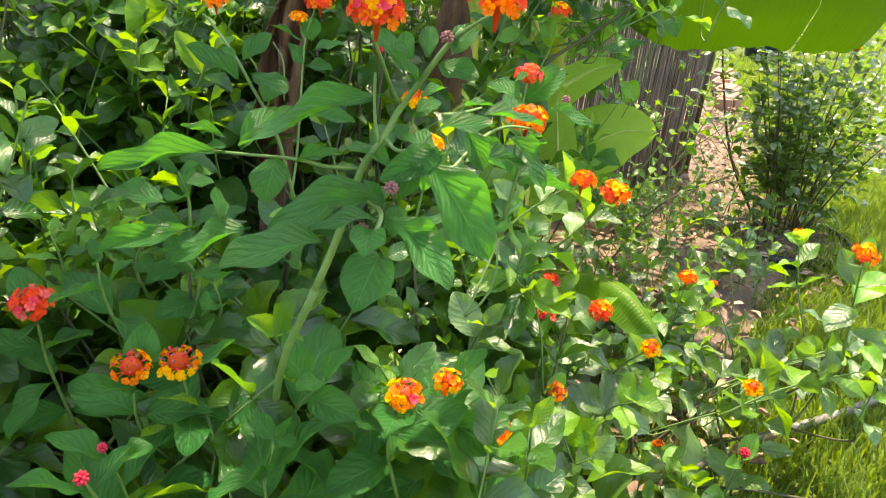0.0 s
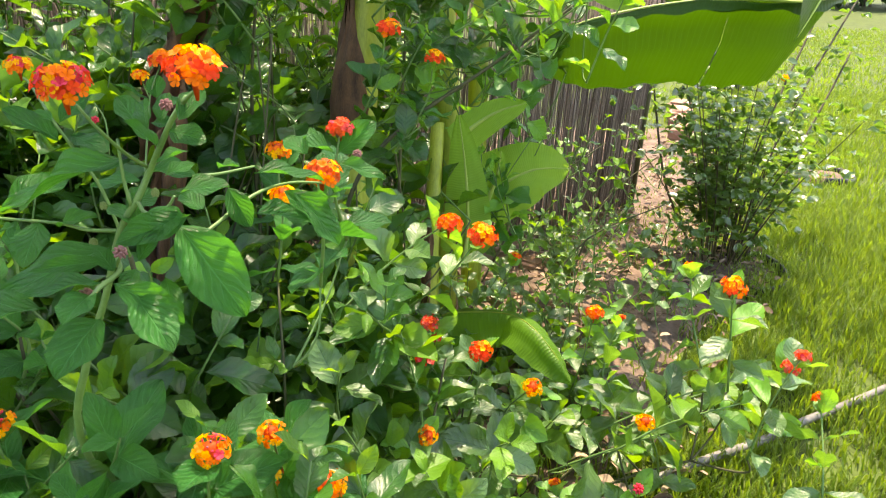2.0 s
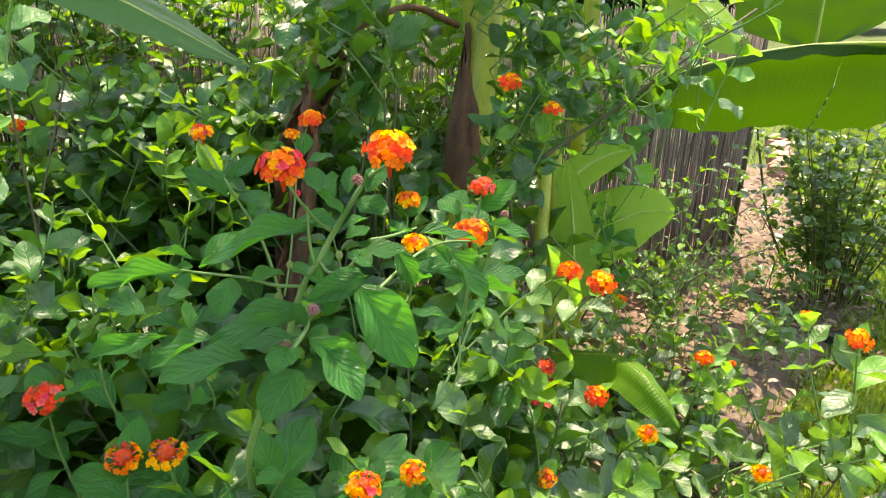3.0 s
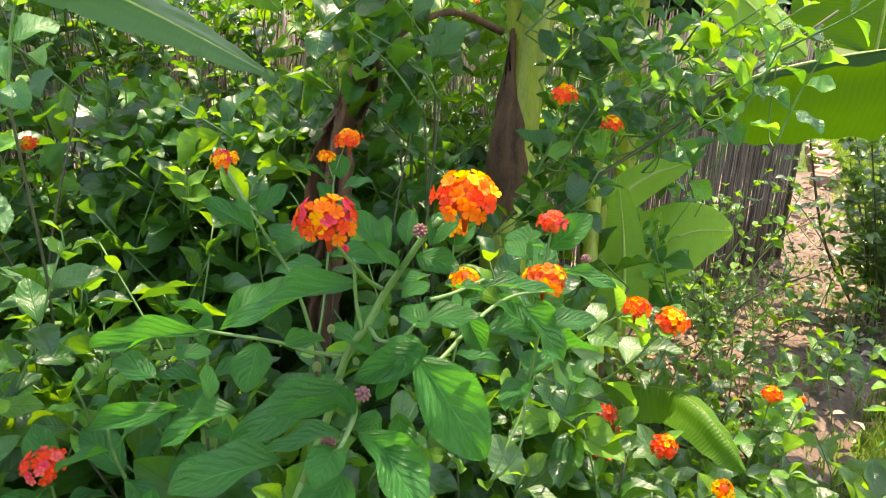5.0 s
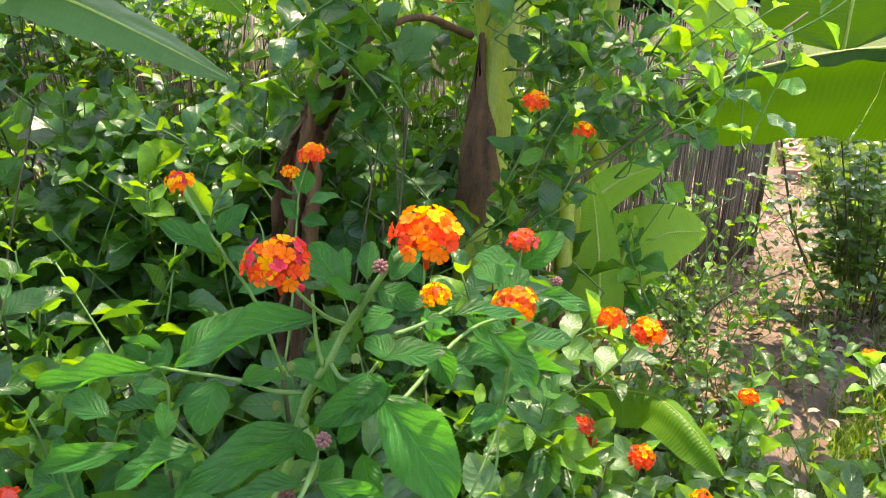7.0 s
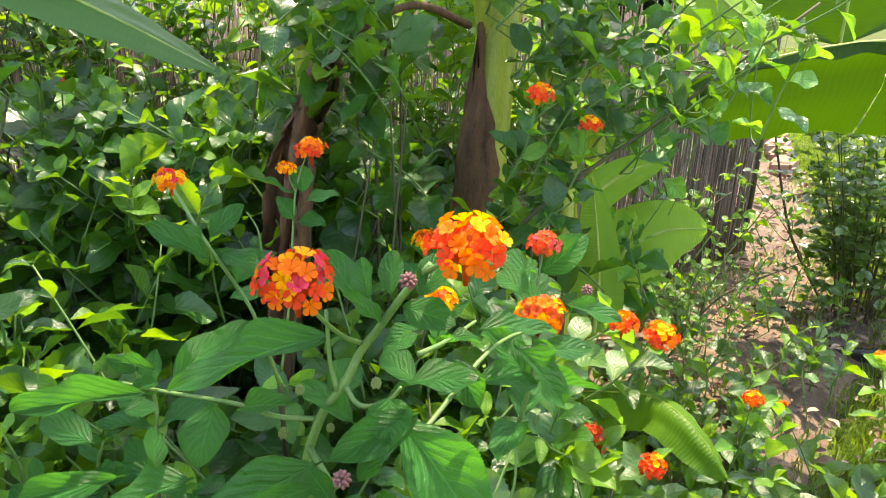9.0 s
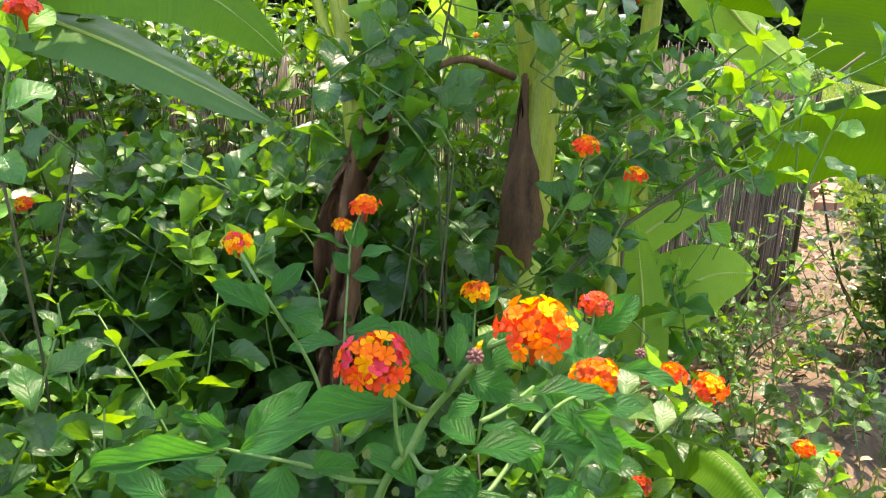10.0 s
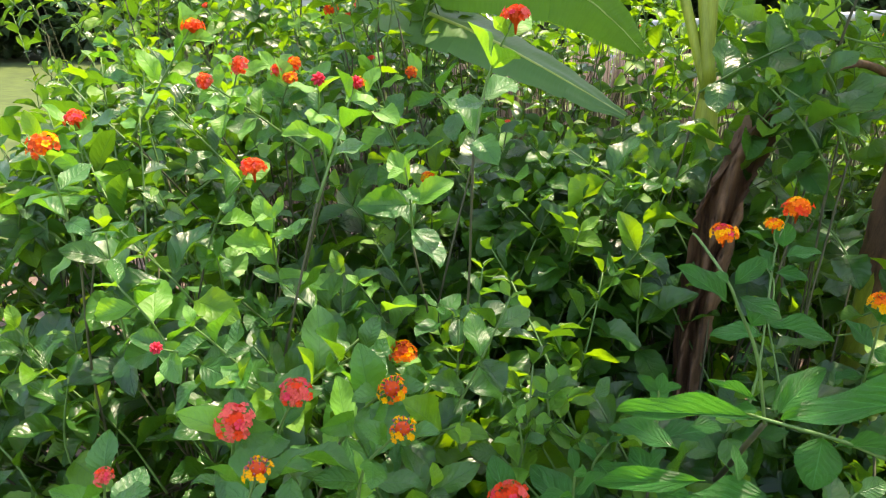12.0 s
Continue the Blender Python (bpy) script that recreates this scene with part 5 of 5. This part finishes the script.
def banana_right():
    t = thing("banana_plant", (0.20, 1.72, GROUND), "banana plant with big translucent green leaves by the fence", "banana plant", "banana plants")
    pseudostem(t, [(0.20, 1.72, GROUND - 0.02), (0.20, 1.74, 0.325), (0.18, 1.80, 0.741), (0.18, 1.84, 1.1)], 0.032, 0.024, 8)
    pseudostem(t, [(0.27, 1.80, GROUND - 0.02), (0.27, 1.82, 0.35), (0.27, 1.86, 0.67), (0.30, 1.9, 1.05)], 0.026, 0.018, 9)
    v, f = tube_data(smooth_line([(0.248, 2.335, 1.112), (0.604, 2.273, 1.239), (0.954, 2.017, 1.113), (1.111, 1.853, 0.942), (1.039, 1.718, 0.782)], 6), [0.012 - 0.0003 * i for i in range(25)], 8)
    place_part("leaf_stalk", mesh_of("leaf_stalk", v, f, BANANA_STEM), t)
    banana_blade(t, [(1.039, 1.718, 0.782), (0.96, 1.62, 0.75), (0.885, 1.575, 0.735), (0.785, 1.56, 0.738), (0.665, 1.55, 0.733), (0.545, 1.535, 0.715), (0.43, 1.515, 0.685), (0.335, 1.50, 0.635)], 0.205, (0, 0.1, 1), (1.3, 0.95), seed=10, split=((1, 0.47),), halves=(0.10, 1.0), taper=0.42, label="huge backlit banana leaf with a split")
    banana_blade(t, [(0.915, 2.217, 0.687), (0.91, 2.191, 0.819), (0.911, 2.164, 0.972), (0.9, 2.148, 1.147), (0.861, 2.142, 1.322)], 0.22, (0.1, -1, 0.1), (0.15, 0.15), seed=11)
    banana_blade(t, [(0.971, 1.59, 0.929), (0.912, 1.514, 0.828), (0.852, 1.456, 0.741), (0.802, 1.408, 0.681)], 0.085, (0.2, -0.7, -0.5), (0.3, 0.3), seed=21, label="dark olive banana leaf tip hanging down")
    banana_blade(t, [(0.297, 1.963, 1.089), (0.443, 1.869, 0.871), (0.51, 1.853, 0.803), (0.577, 1.842, 0.751), (0.625, 1.832, 0.705)], 0.075, (0.1, -0.8, 0.6), (0.3, 0.3), "young", seed=12, split=((1, 0.6), (-1, 0.5)))


def banana_front():
    t = thing("banana_plant", (0.17, 1.31, GROUND), "young banana shoot with ochre stem and broad upright leaves", "banana plant", "banana plants")
    pseudostem(t, [(0.168, 1.30, GROUND - 0.02), (0.165, 1.33, 0.156), (0.166, 1.36, 0.305), (0.173, 1.42, 0.51)], 0.020, 0.012, 12, (0.45, 0.8, -2.0))
    banana_blade(t, [(0.232, 1.43, 0.23), (0.236, 1.43, 0.30), (0.234, 1.43, 0.36), (0.226, 1.43, 0.435), (0.211, 1.42, 0.525)], 0.050, (0.1, -0.85, 0.25), (0.1, 0.1), "young", seed=13, taper=1.1, label="pale upright young banana leaf")
    banana_blade(t, [(0.245, 1.54, 0.315), (0.285, 1.55, 0.345), (0.329, 1.55, 0.371), (0.380, 1.55, 0.394), (0.445, 1.546, 0.398)], 0.076, (-0.1, -0.85, 0.30), (0.1, 0.1), "young", seed=14, label="broad green young banana leaf")
    banana_blade(t, [(0.275, 1.50, 0.33), (0.288, 1.495, 0.37), (0.296, 1.49, 0.41), (0.299, 1.485, 0.445)], 0.017, (-0.4, -0.9, 0.1), (0.7, 0.7), "young", seed=27, label="narrow half-rolled young banana leaf")
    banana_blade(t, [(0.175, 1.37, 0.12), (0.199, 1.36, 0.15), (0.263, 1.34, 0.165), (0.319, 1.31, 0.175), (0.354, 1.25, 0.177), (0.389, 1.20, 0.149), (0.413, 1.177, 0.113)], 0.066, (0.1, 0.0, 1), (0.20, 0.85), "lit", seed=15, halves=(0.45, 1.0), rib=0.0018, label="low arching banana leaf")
    banana_blade(t, [(0.205, 1.47, 0.455), (0.239, 1.48, 0.490), (0.286, 1.48, 0.522), (0.341, 1.48, 0.541)], 0.036, (0.1, -0.8, 0.5), (0.3, 0.3), "young", seed=16)


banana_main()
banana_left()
banana_right()
banana_front()


# ---- rose bush, edging, hose, stones ----
def rose_bush():
    rng = random.Random(7)
    root = Vector((1.02, 2.12, GROUND))
    t = thing("rose_bush", root, "rose bush with glossy small leaves and one yellow bloom", "rose bush")
    leaves = Soup()
    lines = []
    for i in range(26):
        a, s = rng.uniform(0, 6.28), rng.uniform(0.06, 0.33)
        h = rng.uniform(0.36, 0.62)
        lines.append([root + Vector((math.cos(a) * 0.05, math.sin(a) * 0.04, -0.02)), root + Vector((math.cos(a) * s * 0.6, math.sin(a) * s * 0.5, h * 0.5)), root + Vector((math.cos(a) * s * 1.15, math.sin(a) * s, h))])
    lines.append([root + Vector((0.05, 0.02, 0)), (1.198, 2.349, 0.321), (1.386, 2.546, 0.656), (1.45, 2.608, 0.778)])
    lines.append([root + Vector((0.06, 0.0, 0)), (1.246, 2.35, 0.316), (1.509, 2.603, 0.65), (1.592, 2.659, 0.762)])
    lines.append([root + Vector((0.08, 0.0, 0)), (1.249, 2.255, 0.233), (1.428, 2.417, 0.493), (1.477, 2.465, 0.566)])
    lines.append([root + Vector((-0.05, 0.0, 0)), (0.887, 2.257, 0.165), (0.853, 2.364, 0.391), (0.846, 2.388, 0.461)])
    for k, line in enumerate(lines):
        pts = smooth_line(line, 5)
        v, f = tube_data(pts, [(0.0046 if k >= 26 else 0.0028) - 0.0018 * i / (len(pts) - 1) for i in range(len(pts))], 5)
        place_part("cane", mesh_of("cane", v, f, CANE), t)
        bare = k >= 26
        for i, p in enumerate(pts[3:]):
            for _ in range(2 if bare else 4):
                way = Vector((rng.gauss(0, 1), rng.gauss(0, 1), rng.gauss(0.2, 0.5))).normalized()
                s = p + way * 0.028 + Vector((rng.gauss(0, 0.032), rng.gauss(0, 0.032), rng.gauss(0, 0.03)))
                for d in (-0.9, 0.0, 0.9):
                    w = Matrix.Rotation(d, 3, "Z") @ way
                    n = rng.uniform(0.020, 0.038)
                    leaves.add(*COARSE[rng.randrange(4)], blade_matrix(s, s + w * n, n * 0.62, rng.gauss(0, 25), (0.1, 0, 1)))
    place_part("leaves", leaves.mesh("leaves", ROSE_LEAF), t, None, "small glossy dark green leaves", "stuff")
    bloom = Soup()
    for i in range(16):
        a, o = i * 2.4, 0.3 + 0.06 * i
        way = Vector((math.cos(a) * o, math.sin(a) * o, 1)).normalized()
        bloom.add(*MID[i % 5], blade_matrix((0, 0, 0), way * 0.026, 0.026, 0, Vector((-way.x, -way.y, 0.4))))
    place_part("rose_bloom", bloom.mesh("rose_bloom", PETALS["yellow"]), t, Matrix.Translation((1.28, 2.45, 0.468)), "orange-yellow rose bloom")


def ring_edging(x, y, r, a0, a1, label):
    pts = [(x + r * math.cos(radians(a)), y + r * 0.9 * math.sin(radians(a)), GROUND + 0.012 + 0.006 * math.sin(a * 0.05)) for a in range(a0, a1, 8)]
    verts, faces = [], []
    for p, q in zip(pts, pts[1:] + pts[-1:]):
        d = (Vector(p) - Vector((x, y, p[2]))).normalized()
        for u, z in ((-0.006, -0.03), (-0.006, 0.002), (0.0, 0.006), (0.006, 0.002), (0.006, -0.03)):
            verts.append(Vector(p) + d * u + Vector((0, 0, z)))
    for i in range(len(pts) - 1):
        for k in range(5):
            a, b = i * 5 + k, i * 5 + (k + 1) % 5
            faces.append((a, b, b + 5, a + 5))
    faces += [(0, 1, 2, 3, 4), tuple((len(pts) - 1) * 5 + k for k in (4, 3, 2, 1, 0))]
    tagged(new("garden_edging", mesh_of("garden_edging", verts, faces, RUBBER)), label, "edging", "ring edgings in the lawn")


rose_bush()
ring_edging(1.0, 2.07, 0.20, -150, 80, "black plastic edging ring round the rose")
ring_edging(1.87, 3.2, 0.13, -110, 70, "black plastic edging ring round bare soil in the lawn")


def mound(x, y, r, name, label):
    verts, faces = [(x, y, GROUND + 0.022)], []
    for i in range(1, 6):
        for k in range(20):
            a = 2 * math.pi * k / 20
            q = r * i / 5 * (1 + 0.05 * math.sin(k * 3))
            verts.append((x + q * math.cos(a), y + 0.9 * q * math.sin(a), GROUND + 0.02 * (1 - (i / 5) ** 2) + 0.006 * noise.noise((k, i, x)) - (0.02 if i == 5 else 0)))
    faces += [(0, 1 + k, 1 + (k + 1) % 20) for k in range(20)]
    for i in range(4):
        for k in range(20):
            a, b = 1 + i * 20 + k, 1 + i * 20 + (k + 1) % 20
            faces.append((a, a + 20, b + 20, b))
    tagged(new(name, mesh_of(name, verts, faces, SOIL)), label, "soil", kind="structure")


mound(1.87, 3.2, 0.125, "soil_ring", "bare brown soil inside a ring edging")
mound(1.0, 2.07, 0.195, "soil_mound", "brown mulched soil under the rose")


def hose():
    pts = smooth_line([(0.40, 1.0, -0.022), (0.53, 1.07, -0.014), (0.655, 1.13, -0.006), (0.77, 1.19, -0.010), (0.889, 1.256, -0.004), (1.078, 1.367, -0.010), (1.5, 1.62, -0.014), (2.2, 2.0, -0.014)], 8)
    v, f = tube_data(pts, [0.0078] * len(pts), 10)
    tagged(new("garden_hose", mesh_of("garden_hose", v, f, HOSE)), "grey garden hose lying across the lawn", "hose")


hose()


def stone(x, y, z, sx, sy, sz, turn, seed, material=STONE, label="flat reddish stone lying in the bed"):
    rng = random.Random(seed)
    bm = bmesh.new()
    bmesh.ops.create_cube(bm, size=1.0)
    bmesh.ops.bevel(bm, geom=bm.edges[:], offset=0.16, segments=2, affect="EDGES")
    for v in bm.verts:
        v.co += Vector((rng.uniform(-1, 1), rng.uniform(-1, 1), rng.uniform(-1, 1))) * 0.05
    me = bpy.data.meshes.new("stone")
    bm.to_mesh(me)
    bm.free()
    me.materials.append(material)
    ob = new("stone", me)
    ob.matrix_basis = pose(x, y, z, 0, 0, turn) @ Matrix.Diagonal((sx, sy, sz, 1))
    tagged(ob, label, "stone", "stones in the bed")


for n, (sx_, sy_, size_, turn_) in enumerate([(0.306, 1.95, 0.13, 10), (0.47, 2.05, 0.10, 50), (0.36, 1.80, 0.07, 30), (0.62, 1.90, 0.07, 80), (0.66, 2.25, 0.09, 20), (0.86, 2.5, 0.08, 65), (0.50, 1.78, 0.06, 5)]):
    stone(sx_, sy_, GROUND + 0.012, size_, size_ * 0.7, 0.03, turn_, n)
for n, (sx_, sy_, size_) in enumerate([(1.48, 3.95, 0.24), (1.56, 4.2, 0.24), (1.63, 4.46, 0.24), (1.70, 4.72, 0.24)]):
    stone(sx_, sy_, GROUND + 0.03, size_, 0.11, 0.08, 60, 40 + n, STONE, "reddish edging brick beside the lawn")


def litter():
    rng = random.Random(15)
    soup = Soup()
    for _ in range(4200):
        x, y = rng.uniform(-0.3, 1.6), rng.uniform(1.0, 3.8)
        if x > bed_edge(min(y, 2.0)) + 0.25 * max(0, y - 2) + 0.1:
            continue
        a, n = rng.uniform(0, 6.28), rng.uniform(0.012, 0.04)
        base = Vector((x, y, GROUND + 0.022 + rng.uniform(0, 0.016)))
        soup.add(*COARSE[rng.randrange(4)], blade_matrix(base, base + Vector((math.cos(a), math.sin(a), rng.gauss(0, 0.15))) * n, n * rng.uniform(0.2, 0.6), rng.gauss(0, 30), (0, 0, 1)))
    tagged(new("leaf_litter", soup.mesh("leaf_litter", LITTER)), "dry brown fallen leaves and chips on the bed", "leaf litter", kind="stuff")


litter()


def pot():
    prof = [(0.0, 0.0), (0.10, 0.0), (0.13, 0.02), (0.16, 0.24), (0.175, 0.25), (0.175, 0.28), (0.155, 0.28), (0.145, 0.25), (0.0, 0.24)]
    verts, faces = [], []
    for r, z in prof:
        for k in range(20):
            a = 2 * math.pi * k / 20
            verts.append((max(r, 0.001) * math.cos(a), max(r, 0.001) * math.sin(a), z))
    for i in range(len(prof) - 1):
        for k in range(20):
            a, b = i * 20 + k, i * 20 + (k + 1) % 20
            faces.append((a, b, b + 20, a + 20))
    ob = new("plant_pot", mesh_of("plant_pot", verts, faces, POT))
    ob.location = (2.40, 5.9, GROUND - 0.01)
    tagged(ob, "dark blue glazed pot on the lawn behind the rose", "pot")


pot()


# ---- far garden: shed, outbuilding, trees ----
def box_mesh(name, x0, x1, y0, y1, z0, z1, material):
    v = [(x, y, z) for z in (z0, z1) for y in (y0, y1) for x in (x0, x1)]
    return mesh_of(name, v, [(0, 2, 3, 1), (4, 5, 7, 6), (0, 1, 5, 4), (2, 6, 7, 3), (0, 4, 6, 2), (1, 3, 7, 5)], material, None, False)


def shed(place, turn, w, d, h, rise, label):
    t = thing("garden_shed", place, label, "shed")
    base = pose(*place, 0, 0, turn)
    t.matrix_basis = base
    put = lambda name, me, lab="": place_part(name, me, t, base, lab)
    put("wall", box_mesh("wall", -w / 2, w / 2, -d / 2, -d / 2 + 0.08, -0.1, h, SIDING))
    put("wall", box_mesh("wall", -w / 2, w / 2, d / 2 - 0.08, d / 2, -0.1, h, SIDING))
    put("wall", box_mesh("wall", -w / 2, -w / 2 + 0.08, -d / 2 + 0.08, d / 2 - 0.08, -0.1, h, SIDING))
    put("wall", box_mesh("wall", w / 2 - 0.08, w / 2, -d / 2 + 0.08, d / 2 - 0.08, -0.1, h, SIDING))
    for k in range(int(h / 0.2)):
        put("siding_board", box_mesh("siding_board", -w / 2 - 0.01, w / 2 + 0.01, -d / 2 - 0.025, -d / 2 - 0.003, 0.2 * k, 0.2 * k + 0.185, SIDING))
    gable = mesh_of("gable", [(-w / 2, -d / 2, h), (w / 2, -d / 2, h), (0, -d / 2, h + rise), (-w / 2, -d / 2 + 0.08, h), (w / 2, -d / 2 + 0.08, h), (0, -d / 2 + 0.08, h + rise)],
                    [(0, 1, 2), (5, 4, 3), (0, 2, 5, 3), (1, 4, 5, 2), (0, 3, 4, 1)], SIDING, None, False)
    put("gable", gable)
    for s in (-1, 1):
        o, e, k = 0.25, 0.3, 0.05
        v = [(0, -d / 2 - e, h + rise + 0.03), (0, d / 2 + e, h + rise + 0.03), (s * (w / 2 + o), d / 2 + e, h + 0.03 - rise * 2 * o / w), (s * (w / 2 + o), -d / 2 - e, h + 0.03 - rise * 2 * o / w)]
        v += [(x, y, z + k) for x, y, z in v]
        put("roof", mesh_of("roof", v, [(0, 1, 2, 3), (7, 6, 5, 4), (0, 4, 5, 1), (1, 5, 6, 2), (2, 6, 7, 3), (3, 7, 4, 0)], ROOF, None, False), "pale blue-grey roof sheet")
        v = [(0, -d / 2 - e - 0.03, h + rise - 0.08), (s * (w / 2 + o), -d / 2 - e - 0.03, h - 0.08 - rise * 2 * o / w)]
        v += [(x, y, z + 0.11) for x, y, z in v]
        v += [(x, y + 0.025, z) for x, y, z in v]
        put("fascia", mesh_of("fascia", v, [(0, 1, 3, 2), (4, 6, 7, 5), (0, 4, 5, 1), (2, 3, 7, 6), (0, 2, 6, 4), (1, 5, 7, 3)], TRIM, None, False), "white fascia board")
    put("eave_beam", box_mesh("eave_beam", -w / 2 - 0.3, w / 2 + 0.3, -d / 2 - 0.42, -d / 2 - 0.31, h - 0.14, h + 0.1, TRIM), "white painted eave beam")
    door = put("door", box_mesh("door", -0.45, 0.45, -d / 2 - 0.06, -d / 2 - 0.028, 0.0, 2.0 if h > 2.1 else h - 0.15, TRIM))
    put("window", box_mesh("window", w / 2 - 1.3, w / 2 - 0.6, -d / 2 - 0.05, -d / 2 - 0.028, 1.0, min(1.7, h - 0.2), GLASS_DARK))


shed((-9.28, 18.8, GROUND), 26, 3.9, 3.5, 2.12, 0.62, "grey shed with low gable roof and white eaves")
shed((-12.9, 16.0, GROUND), 38, 2.2, 2.4, 1.35, 0.35, "small grey sided outbuilding at the garden's end")


def rail():
    t = thing("rail_fence", (-0.4, 9.6, GROUND), "white pipe rail across the lawn", "rail")
    v, f = tube_data([(-2.4, 9.4, 0.84), (-0.6, 9.70, 0.90), (1.2, 9.9, 0.98)], [0.05] * 3, 8)
    place_part("rail", mesh_of("rail", v, f, TRIM), t)
    for x, y in ((-2.3, 9.42), (-0.6, 9.70), (1.1, 9.89)):
        v, f = tube_data([(x, y, GROUND - 0.03), (x, y, 0.87 + 0.04 * x)], [0.04] * 2, 8)
        place_part("post", mesh_of("post", v, f, TRIM), t)


rail()


SCRAP = ([Vector(p) for p in ((0, 0, 0), (-0.5, 0.42, 0.09), (0, 0.5, 0), (0.5, 0.42, 0.09), (0, 1, -0.1))], [(0, 2, 1), (0, 3, 2), (1, 2, 4), (2, 3, 4)],
         [(0.5, 0), (0, 0.4), (0.5, 0.5), (1, 0.4), (0.5, 1)])


def tree(x, y, h, spread, seed, low):
    rng = random.Random(seed)
    t = thing("tree", (x, y, GROUND), "tall shady tree with dark crown behind the garden", "tree", "trees behind the garden")
    trunk = Soup()
    top = Vector((x + rng.gauss(0, 0.4), y, h * 0.62))
    v, f = tube_data(smooth_line([(x, y, -0.1), (x + rng.gauss(0, 0.15), y, h * 0.3), top], 4), [h * 0.022 * (1 - 0.07 * i) for i in range(9)], 9)
    trunk.add(v, f)
    crown = Soup()
    for i in range(46):
        a, r = rng.uniform(0, 6.28), spread * math.sqrt(rng.random())
        c = Vector((x + r * math.cos(a), y + r * math.sin(a), rng.uniform(low, h)))
        start = Vector((x, y, min(h * 0.6, max(h * 0.2, c.z - 1.5))))
        v, f = tube_data([start, start.lerp(c, 0.5) + Vector((0, 0, 0.2)), c], [h * 0.008, h * 0.005, h * 0.002], 5)
        trunk.add(v, f)
        size = rng.uniform(0.5, 1.1) * spread * 0.36
        for _ in range(210):
            d = Vector((rng.gauss(0, 1), rng.gauss(0, 1), rng.gauss(0, 0.75))) * size * 0.6
            way = Vector((rng.gauss(0, 1), rng.gauss(0, 1), rng.gauss(-0.3, 0.5))).normalized()
            n = rng.uniform(0.32, 0.62)
            crown.add(*SCRAP, blade_matrix(c + d, c + d + way * n, n * 0.6, 0, (rng.gauss(0, 0.5), rng.gauss(0, 0.5), 1)))
    place_part("trunk", trunk.mesh("trunk", BARK), t)
    place_part("crown", crown.mesh("crown", TREE_LEAF), t, None, "dark green leafy crown", "stuff")


for n, (tx, ty, th, ts, tl) in enumerate([(-19, 17, 8, 3.4, 0.5), (-16, 22, 9, 3.6, 0.6), (-12, 25, 10, 4, 0.6), (-8, 27, 9, 3.8, 0.8), (-4, 27, 10, 4, 0.8), (0, 28, 9, 3.8, 0.8), (4.5, 29, 10, 4, 0.8), (-22, 12, 8, 3.6, 0.5), (-14, 29, 11, 4.5, 0.3), (-9.5, 31, 11, 4.5, 0.3), (-5.5, 31, 11, 4.5, 0.3), (-1.5, 32, 11, 4.5, 0.3), (2.5, 32, 11, 4.5, 0.3), (-18.5, 25, 10, 4.2, 0.3), (7, 32, 11, 4.5, 0.3), (9.5, 29, 10, 4, 0.9), (15, 27, 9, 4, 0.9), (-25, 19, 10, 4.5, 0.2), (-21, 21, 11, 4.5, 0.2), (-17, 30, 12, 5, 0.2)]):
    tree(tx, ty, th, ts, 300 + n, tl)

reed_fence()
